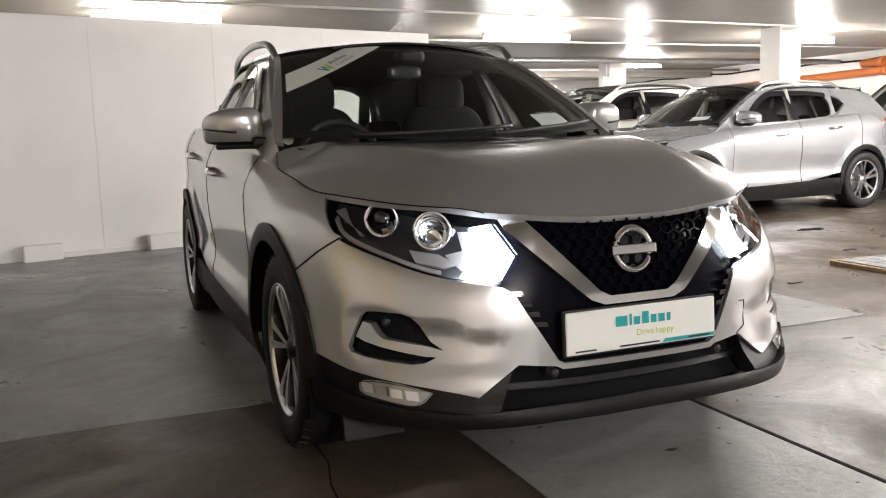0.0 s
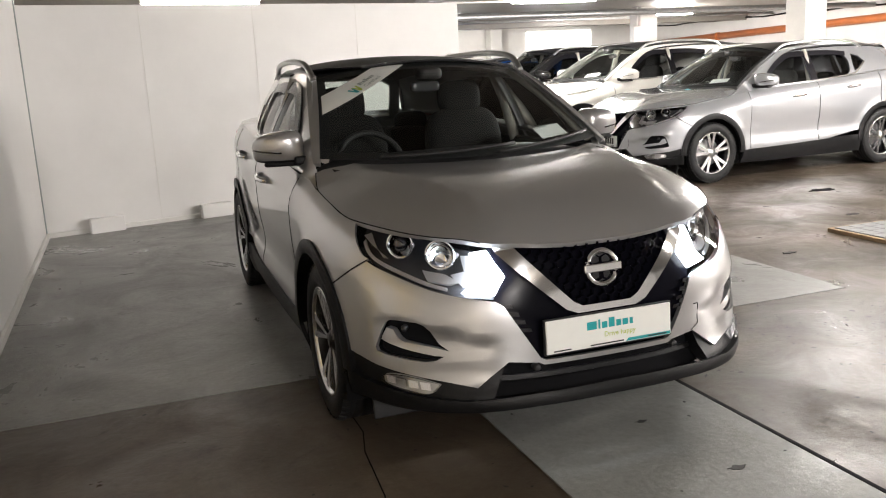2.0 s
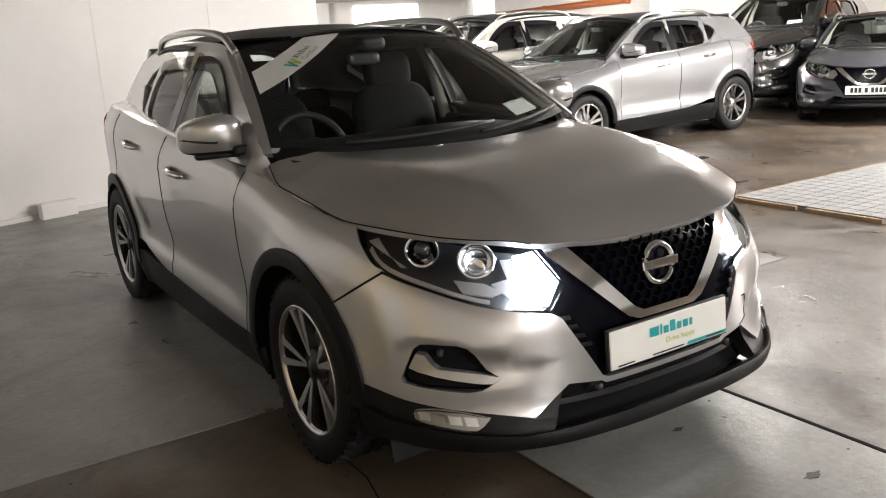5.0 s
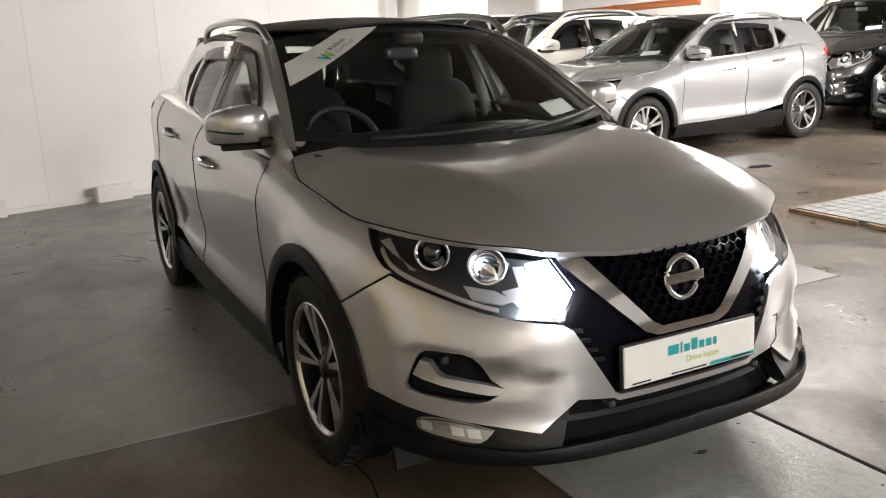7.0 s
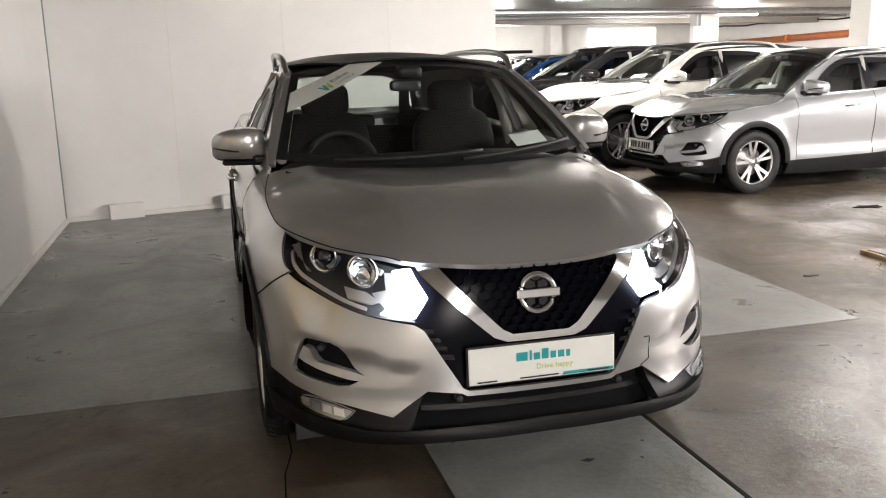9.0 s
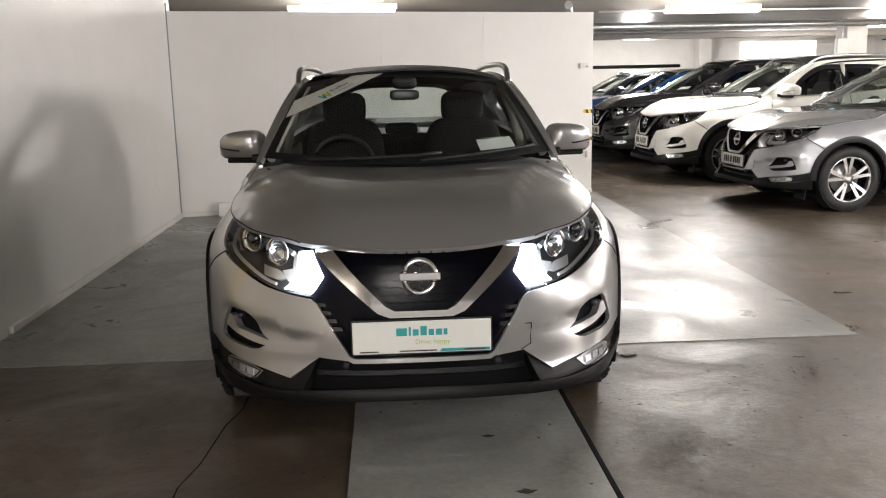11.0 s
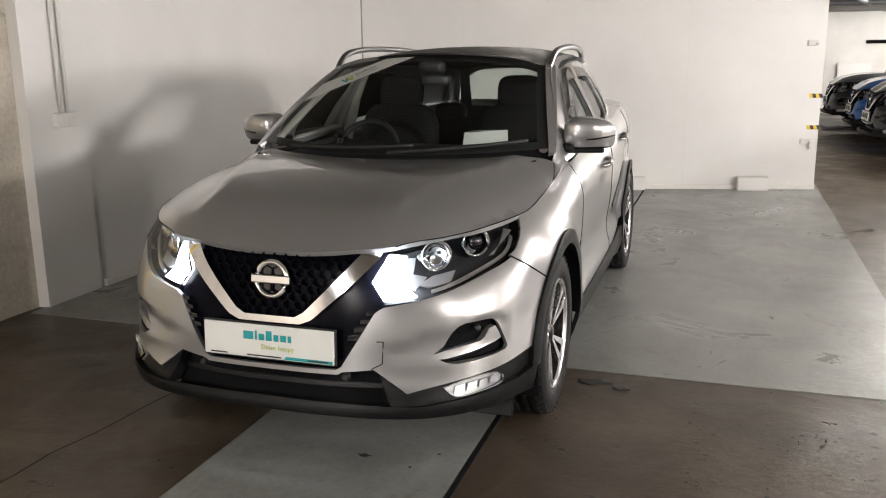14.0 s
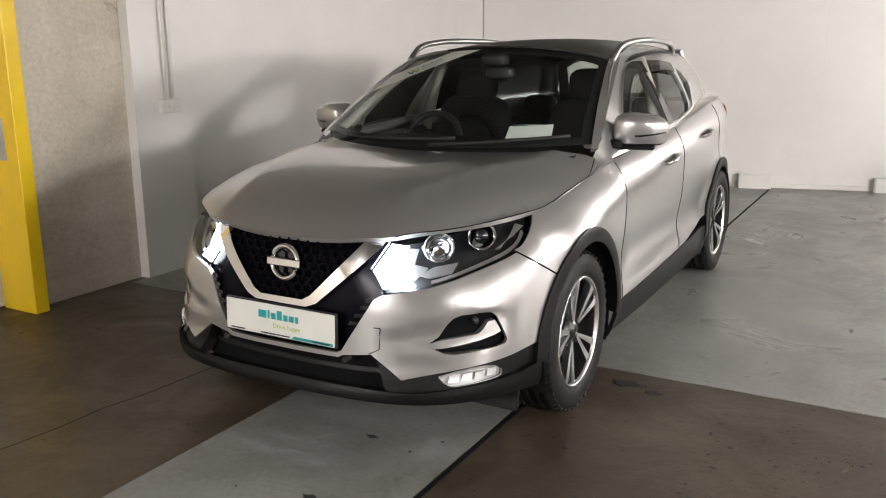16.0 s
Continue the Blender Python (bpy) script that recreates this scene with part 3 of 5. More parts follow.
def sheet(outline, surface, out, holes=(), step=0.045, off=0.0, lip=0.012):
    """A panel: a flat outline cut into small cells, laid on a surface and given a turned-in edge. out: a point from which the panel is seen."""
    loops = [outline, *holes]
    flat = [p for loop in loops for p in loop]
    bm = bmesh.new()
    verts = [bm.verts.new((p[0], p[1], 0)) for p in flat]
    for tri in tessellate_polygon([[Vector((p[0], p[1], 0)) for p in loop] for loop in loops]):
        try:
            bm.faces.new([verts[i] for i in tri])
        except ValueError:
            pass
    for k, axis in ((0, (1, 0, 0)), (1, (0, 1, 0))):
        lo, hi = min(p[k] for p in outline), max(p[k] for p in outline)
        n = int((hi - lo) / step)
        for i in range(1, n + 1):
            c = lo + (hi - lo) * i / (n + 1)
            bmesh.ops.bisect_plane(bm, geom=bm.verts[:] + bm.edges[:] + bm.faces[:], plane_co=Vector(axis) * c, plane_no=axis, dist=1e-6)
    bmesh.ops.remove_doubles(bm, verts=bm.verts, dist=1e-5)
    spare = [e for e in bm.edges if not e.is_boundary and min(abs(e.verts[0].co.x - e.verts[1].co.x), abs(e.verts[0].co.y - e.verts[1].co.y)) > 1e-5]
    bmesh.ops.dissolve_edges(bm, edges=spare, use_verts=False, use_face_split=False)
    bmesh.ops.dissolve_verts(bm, verts=[v for v in bm.verts if not v.is_boundary and len(v.link_edges) == 2])
    loose = [v for v in bm.verts if not v.link_faces]
    bmesh.ops.delete(bm, geom=loose, context="VERTS")
    centre = Vector(out)
    norms = {}
    h = 0.012
    for v in bm.verts:
        s, t = v.co.x, v.co.y
        p = surface(s, t)
        n = (surface(s + h, t) - surface(s - h, t)).cross(surface(s, t + h) - surface(s, t - h)).normalized()
        if n.dot(p - centre) < 0:
            n.negate()
        v.co = p + n * off + Vector((0, 0, lift(p.y)))
        norms[v] = n
    bm.verts.index_update()
    bm.normal_update()
    for f in bm.faces:
        f.smooth = True
        if f.normal.dot(norms[f.verts[0]]) < 0:
            f.normal_flip()
    if lip:
        edge_list = [e for e in bm.edges if e.is_boundary]
        twin, inner = {}, {}
        for e in edge_list:
            for v in e.verts:
                if v not in twin:
                    n = norms[v]
                    twin[v] = v.co.copy()
                    inner[v] = v.co - n * lip
        for e in edge_list:
            a, b = e.verts
            q = [bm.verts.new(c) for c in (twin[a], twin[b], inner[b], inner[a])]
            bm.faces.new(q)
            fn = (twin[b] - twin[a]).cross(inner[a] - twin[a])
            for v in q:
                norms[v] = fn.normalized() if fn.length else Vector((0, 0, 1))
    me = bpy.data.meshes.new("panel")
    ordered = [norms[v] for v in bm.verts]
    bm.to_mesh(me)
    bm.free()
    free = me.attributes.new("custom_normal", "FLOAT_VECTOR", "POINT")
    free.data.foreach_set("vector", [c for n in ordered for c in n])
    return me


MID = (0.0, 2.2, 0.6)


def panel(name, outline, surface, mat, parent, holes=(), step=0.045, off=0.0, lip=0.012, label="", out=MID):
    me = sheet(outline, surface, out, holes, step, off, lip)
    me.name = name
    me.materials.append(mat)
    ob = new(name, me)
    ob.parent = parent
    return tagged(ob, label)


def flip(outline):
    return [(-p[0], p[1]) for p in outline]


def whole(half):
    """An outline across the middle from its half on the positive side, given from the middle round to the middle."""
    if abs(half[0][0]) < 1e-6 and abs(half[1][0]) < 1e-6:
        half = half[1:] + half[:1]
    return half + [(-p[0], p[1]) for p in half[::-1] if abs(p[0]) > 1e-6]


def soft_line(points, n=6):
    """A smooth line through points."""
    pts = [np.array(p, float) for p in points]
    outp = []
    for i in range(len(pts) - 1):
        p0, p1, p2, p3 = pts[max(i - 1, 0)], pts[i], pts[i + 1], pts[min(i + 2, len(pts) - 1)]
        for k in range(n):
            t = k / n
            outp.append(tuple(0.5 * (2 * p1 + (p2 - p0) * t + (2 * p0 - 5 * p1 + 4 * p2 - p3) * t * t + (3 * p1 - p0 - 3 * p2 + p3) * t ** 3)))
    outp.append(tuple(pts[-1]))
    return outp


def side_s(y):
    return S(HALF, y)


def arch(yc, r, a0, a1, n=22):
    """An arc round a wheel in side view, in degrees from the front (0) over the top."""
    pts = []
    for i in range(n + 1):
        a = radians(a0 + (a1 - a0) * i / n)
        y, z = yc - r * math.cos(a), AXLE + r * math.sin(a)
        pts.append((S(*near_side(y)), z))
    return pts


def near_side(y):
    k = int(np.argmin(np.abs(PY - y)))
    return float(PX[k]), float(PY[k])




# ---- car parts ----
def text_mesh(words, size, mat, parent, place, name="lettering", label=""):
    """Flat lettering as a mesh; place maps the flat x, y of the letters to the surface."""
    cu = bpy.data.curves.new("words", "FONT")
    cu.body, cu.size, cu.align_x, cu.resolution_u = words, size, "CENTER", 2
    tmp = bpy.data.objects.new("words", cu)
    me = bpy.data.meshes.new_from_object(tmp)
    for v in me.vertices:
        v.co = place(v.co.x, v.co.y)
    me.materials.clear()
    me.materials.append(mat)
    bpy.data.objects.remove(tmp)
    bpy.data.curves.remove(cu)
    ob = new(name, me)
    ob.parent = parent
    return tagged(ob, label)


def bar_word(heights, w, gap, mat, parent, place, name="printed_bar"):
    """A word as plain upright bars of its size."""
    total = sum(ww for ww, _ in heights) + gap * (len(heights) - 1)
    x = -total / 2
    for ww, hh in heights:
        bm = bmesh.new()
        bm.faces.new([bm.verts.new(place(*p)) for p in ((x, 0), (x + ww, 0), (x + ww, hh), (x, hh))])
        part(name, bm, mat, parent)
        x += ww + gap


def superellipsoid(rx, ry, rz, e=0.6, nu=28, nv=18):
    bm = bmesh.new()
    def pw(v):
        return math.copysign(abs(v) ** e, v)
    rows = []
    for j in range(nv + 1):
        t = -math.pi / 2 + math.pi * j / nv
        rows.append([bm.verts.new((rx * pw(math.cos(t)) * pw(math.cos(k * math.tau / nu)), ry * pw(math.cos(t)) * pw(math.sin(k * math.tau / nu)), rz * pw(math.sin(t)))) for k in range(nu)])
    for r0, r1 in zip(rows, rows[1:]):
        for k in range(nu):
            bm.faces.new((r0[k], r0[(k + 1) % nu], r1[(k + 1) % nu], r1[k])).smooth = True
    bmesh.ops.remove_doubles(bm, verts=bm.verts, dist=1e-5)
    return bm


def spoke_mesh(twin):
    """One spoke of an alloy wheel, pointing up, outer face to +x."""
    bm = bmesh.new()
    arms = ((-1, 5.0, 11.0, 0.013, 0.034), (1, 5.0, 11.0, 0.013, 0.034)) if twin else ((-1, 5.5, 11.5, 0.034, 0.036), (1, 5.5, 11.5, 0.034, 0.036))
    for sgn, a0, a1, w0, w1 in arms:
        p0 = Vector((0.078, 0.048 * math.sin(radians(sgn * a0)) , 0.048))
        p1 = Vector((0.098, 0.228 * math.sin(radians(sgn * a1)), 0.228 * math.cos(radians(a1))))
        vs = []
        for p, w in ((p0, w0), (p1, w1)):
            for dx in (0.0, -0.03):
                for dy in (-0.5, 0.5):
                    vs.append(bm.verts.new((p.x + dx, p.y + dy * w * (1 if dx == 0 else 1.15), p.z)))
        a, b, c, d, e, f, g, h = vs
        for q in ((a, b, f, e), (c, g, h, d), (a, e, g, c), (b, d, h, f), (e, f, h, g), (a, c, d, b)):
            bm.faces.new(q)
    return bm


def add_wheel(parent, x_side, y):
    w = new("wheel")
    w.parent = parent
    w.matrix_local = pose(x_side * 0.782, y, AXLE, 0, 0, 0 if x_side > 0 else 180)
    tyre = [(-0.095, 0.236), (-0.112, 0.262), (-0.114, 0.30), (-0.102, 0.328), (-0.078, 0.341)]
    for g in (-0.045, 0.0, 0.045):
        tyre += [(g - 0.007, 0.343), (g - 0.006, 0.335), (g + 0.006, 0.335), (g + 0.007, 0.343)]
    tyre += [(0.078, 0.341), (0.102, 0.328), (0.114, 0.30), (0.112, 0.262), (0.107, 0.25), (0.095, 0.236)]
    bm = bm_lathe(bmesh.new(), tyre, 56)
    for k in range(44):
        for side in (-1, 1):
            a = k * math.tau / 44
            m = Matrix.Rotation(a, 4, "X") @ Matrix.Translation((side * 0.089, 0, 0.337)) @ Matrix.Rotation(radians(side * 22), 4, "Y")
            bmesh.ops.create_cube(bm, size=1, matrix=m @ Matrix.Diagonal((0.03, 0.024, 0.012, 1)))
    part("tyre", bm, M_TYRE, w, "black road tyre")
    part("rim", bm_lathe(bmesh.new(), [(0.09, 0.240), (0.104, 0.238), (0.106, 0.231), (0.096, 0.226), (0.09, 0.222)], 56), M_RIM, w, "machined alloy rim edge")
    part("rim_barrel", bm_lathe(bmesh.new(), [(0.09, 0.222), (0.06, 0.216), (-0.08, 0.214), (-0.092, 0.238)], 48), M_RIMBLACK, w, "black inner rim")
    part("brake_disc", bm_lathe(bmesh.new(), [(-0.02, 0.155), (0.0, 0.155), (0.002, 0.09), (0.02, 0.08), (0.02, 0.01)], 40), M_STEEL, w)
    part("wheel_back", bm_lathe(bmesh.new(), [(-0.03, 0.22), (-0.03, 0.001)], 32), M_VOID, w)
    for k in range(5):
        bm = at_matrix(spoke_mesh(True), Matrix.Rotation(k * math.tau / 5 + 0.25, 4, "X"))
        part("spoke", bm, M_RIM, w, "machined twin spoke")
    part("hub", bm_lathe(bmesh.new(), [(0.05, 0.075), (0.07, 0.07), (0.076, 0.034), (0.084, 0.03), (0.086, 0.001)], 24), M_RIMBLACK, w, "black hub with centre cap")
    return w


def add_mirror(parent, g):
    m = new("door_mirror")
    m.parent = parent
    bm = superellipsoid(0.126, 0.090, 0.076, 0.52, 36, 24)
    for v in bm.verts:
        if v.co.y > 0.03:
            v.co.y = 0.03 + (v.co.y - 0.03) * 0.25
        u = v.co.x / 0.126
        v.co.z *= 1 - 0.20 * u if v.co.z > 0 else 1 - 0.10 * u
        v.co.z += 0.012 * (1 - u * u)
        v.co.y += 0.055 * u * u * (1 if u > 0 else 0.2)
        if v.co.y < 0:
            v.co.y *= 1 - 0.35 * max(0.0, -v.co.z / 0.076)
    low = bm.copy()
    bmesh.ops.bisect_plane(bm, geom=bm.verts[:] + bm.edges[:] + bm.faces[:], plane_co=(0, 0, -0.050), plane_no=(0, 0, -1), clear_outer=True)
    bmesh.ops.bisect_plane(low, geom=low.verts[:] + low.edges[:] + low.faces[:], plane_co=(0, 0, -0.050), plane_no=(0, 0, 1), clear_outer=True)
    mt = Matrix.Translation((g * 0.893, 1.60, 1.118)) @ Matrix.Scale(g, 4, (1, 0, 0)) @ pose(0, 0, 0, 0, 0, 12)
    part("mirror_cap", at_matrix(bm, mt), M_SILVER, m)
    part("mirror_base", at_matrix(low, mt), M_CLAD, m, "black mirror underside")
    strip = []
    for i in range(11):
        x = -0.02 + 0.135 * i / 10
        u = x / 0.126
        strip.append((x, -0.0905 * (1 - abs(u) ** 3.85) ** 0.26 * (0.93 + 0.03 * u) + 0.055 * u * u * (1 if u > 0 else 0.2), -0.012 + 0.016 * max(0.0, u)))
    part("indicator", at_matrix(bm_tube(bmesh.new(), strip, 0.0045, 8), mt), M_GLOSS, m, "slim dark indicator strip")
    part("mirror_arm", at_matrix(box(-0.19, 0.07, -0.045, 0.03, -0.082, -0.056, 0.011), mt), M_CLAD, m, "black mirror arm")
    part("mirror_foot", box(min(g * 0.755, g * 0.83), max(g * 0.755, g * 0.83), 1.50, 1.68, 1.045, 1.085, 0.01), M_CLAD, m)
    part("mirror_glass", at_matrix(box(-0.105, 0.105, 0.058, 0.061, -0.055, 0.055, 0.001), mt), M_CHROME, m, "mirror glass")
    return m


def seat(parent, x, y, name="front_seat"):
    s = new(name)
    s.parent = parent
    part("seat_cushion", at_matrix(superellipsoid(0.25, 0.27, 0.09, 0.45), pose(x, y - 0.22, 0.62)), M_CLOTH, s)
    part("seat_back", at_matrix(superellipsoid(0.245, 0.075, 0.33, 0.5), pose(x, y + 0.07, 0.90, -14)), M_CLOTH, s)
    part("headrest", at_matrix(superellipsoid(0.135, 0.055, 0.10, 0.55), pose(x, y + 0.15, 1.285, -8)), M_CLOTH, s)
    for dx in (-0.06, 0.06):
        part("headrest_post", bm_tube(bmesh.new(), [(x + dx, y + 0.13, 1.12), (x + dx, y + 0.145, 1.24)], 0.007, 8), M_CHROME, s)


def fit_out(car):
    for g in (1, -1):
        add_wheel(car, g, WHEEL_F)
        add_wheel(car, g, WHEEL_R)
        add_mirror(car, g)
        seat(car, g * 0.37, 2.22)
    # cabin
    part("dashboard", at_matrix(superellipsoid(0.72, 0.30, 0.13, 0.45), pose(0, 1.52, 0.92)), M_TRIM, car, "dark dashboard")
    part("cabin_floor", box(-0.70, 0.70, 1.3, 4.15, 0.36, 0.42, 0.02), M_VOID, car)
    part("bulkhead", box(-0.68, 0.68, 1.22, 1.30, 0.36, 0.95, 0.02), M_VOID, car)
    rs = new("rear_seat")
    rs.parent = car
    part("seat_back", at_matrix(superellipsoid(0.64, 0.09, 0.34, 0.4), pose(0, 3.32, 0.73, -18)), M_CLOTH, rs)
    part("seat_cushion", at_matrix(superellipsoid(0.64, 0.28, 0.10, 0.4), pose(0, 3.0, 0.58)), M_CLOTH, rs)
    for x in (-0.4, 0.0, 0.4):
        part("headrest", at_matrix(superellipsoid(0.12, 0.045, 0.07 if x else 0.05, 0.55), pose(x, 3.44, 1.09, -10)), M_CLOTH, rs)
    part("door_trim", box(-0.80, -0.745, 1.45, 3.4, 0.5, 1.02, 0.02), M_TRIM, car)
    part("door_trim", box(0.745, 0.80, 1.45, 3.4, 0.5, 1.02, 0.02), M_TRIM, car)
    for g in (1, -1):
        bm = bm_tube(bmesh.new(), [(g * 0.765, 2.42, 1.0), (g * 0.70, 2.42, 1.25), (g * 0.62, 2.42, 1.44)], 0.035, 8)
        part("pillar_trim", bm, M_LIGHTTRIM, car, "pale inner pillar trim")
        bm = bm_tube(bmesh.new(), [screen(g * 0.955, b)[:] for b in (0.06, 0.3, 0.6, 0.95)], 0.022, 8)
        bmesh.ops.translate(bm, vec=(0, 0.035, -0.02), verts=bm.verts)
        part("pillar_trim", bm, M_LIGHTTRIM, car, "pale inner pillar trim")
    sw = new("steering_wheel")
    sw.parent = car
    ring = [(0.18 * math.cos(k * math.tau / 32), 0, 0.18 * math.sin(k * math.tau / 32)) for k in range(33)]
    ms = pose(-0.37, 1.80, 0.985, -28)
    part("wheel_ring", at_matrix(bm_tube(bmesh.new(), ring, 0.017, 8), ms), M_TRIM, sw)
    part("wheel_boss", at_matrix(superellipsoid(0.075, 0.03, 0.06, 0.6), ms), M_TRIM, sw)
    for a in (0, 180, 270):
        d = Vector((math.cos(radians(a)), 0, math.sin(radians(a))))
        part("wheel_spoke", at_matrix(bm_tube(bmesh.new(), [d * 0.05, d * 0.175], 0.015, 8), ms), M_SATIN, sw)
    part("rear_view_mirror", at_matrix(superellipsoid(0.085, 0.022, 0.03, 0.5), pose(0.0, 1.93, 1.372)), M_HOUSING, car, "interior mirror")
    part("sensor_housing", at_matrix(superellipsoid(0.07, 0.06, 0.035, 0.6), pose(0, 1.86, 1.44)), M_TRIM, car)

    # grille net, emblem, slats
    bm = bmesh.new()
    pitch = 0.046
    for j in range(9):
        z = 0.585 + j * 0.028
        for i in range(-8, 9):
            s = i * pitch + (pitch / 2 if j % 2 else 0)
            if abs(s) > 0.115 + (z - 0.585) * 1.0 or z > 0.795:
                continue
            ring = []
            for rr in (0.0240, 0.0210):
                for o in (-0.004, -0.022):
                    rng = []
                    for k in range(6):
                        a = k * math.tau / 6 + math.pi / 6
                        p = lower(s + rr * math.cos(a) * 1.05, z + rr * math.sin(a) * 0.80)
                        rng.append(bm.verts.new((p.x, p.y - o, p.z + lift(p.y))))
                    ring.append(rng)
            fo, bo, fi, bi = ring
            for k in range(6):
                n = (k + 1) % 6
                for q in ((fo[k], fo[n], fi[n], fi[k]), (fi[k], fi[n], bi[n], bi[k]), (bo[k], fo[k], fo[n], bo[n])):
                    bm.faces.new(q)
    part("grille_net", bm, M_GRILLE, car, "gloss black honeycomb net")
    em = new("emblem")
    em.parent = car
    ring = [(0.062 * math.cos(k * math.tau / 40), 0, 0.062 * math.sin(k * math.tau / 40)) for k in range(41)]
    me = pose(0, 0.045, 0.728, -8)
    part("emblem_ring", at_matrix(bm_tube(bmesh.new(), ring, 0.0105, 10), me), M_CHROME, em, "chrome ring")
    part("emblem_bar", at_matrix(box(-0.078, 0.078, -0.014, 0.012, -0.0155, 0.0155, 0.004), me), M_CHROME, em, "plain chrome bar")
    part("emblem_disc", at_matrix(bm_lathe(bmesh.new(), [(0.006, 0.058), (0.006, 0.001)], 32, "y"), me), M_GLOSS, em)
    for g in (1, -1):
        for i in range(4):
            z = 0.50 + 0.03 * i
            s0 = 0.30 + 0.020 * i * 1.1
            q = [(g * s0, z), (g * (s0 + 0.075), z + 0.004), (g * (s0 + 0.088), z + 0.018), (g * (s0 + 0.004), z + 0.014)]
            panel("grille_slat", q, lower, M_GLOSS, car, off=-0.006, lip=0.02, step=0.1)
    # number plate holder with dealer card
    plate = new("plate_board")
    plate.parent = car
    mp = pose(0, -0.012, 0.507, -3)
    part("board", at_matrix(box(-0.262, 0.262, 0, 0.012, -0.062, 0.062, 0.004), mp), M_PLATE, plate, "white plate board")
    part("board_rim", at_matrix(box(-0.267, 0.267, 0.004, 0.02, -0.067, 0.067, 0.004), mp), M_TRIM, plate)
    on = lambda x, y: mp @ Vector((x, -0.0015, y))
    q = bmesh.new()
    q.faces.new([q.verts.new(on(x, y)) for x, y in ((0.065, -0.058), (0.257, -0.058), (0.257, -0.047), (0.075, -0.047))])
    part("printed_band", q, M_TEAL, plate, "teal printed band")
    for x0, x1 in ((-0.235, -0.165), (-0.085, 0.055), (0.16, 0.24)):
        q = bmesh.new()
        q.faces.new([q.verts.new((mp @ Vector((x, -0.002, y)))) for x, y in ((x0, -0.055), (x1, -0.055), (x1, -0.050), (x0, -0.050))])
        part("printed_bar", q, M_INK, plate)
    return car


R_ARCH = 0.425
P = lambda x, y, z: (S(x, y), z)


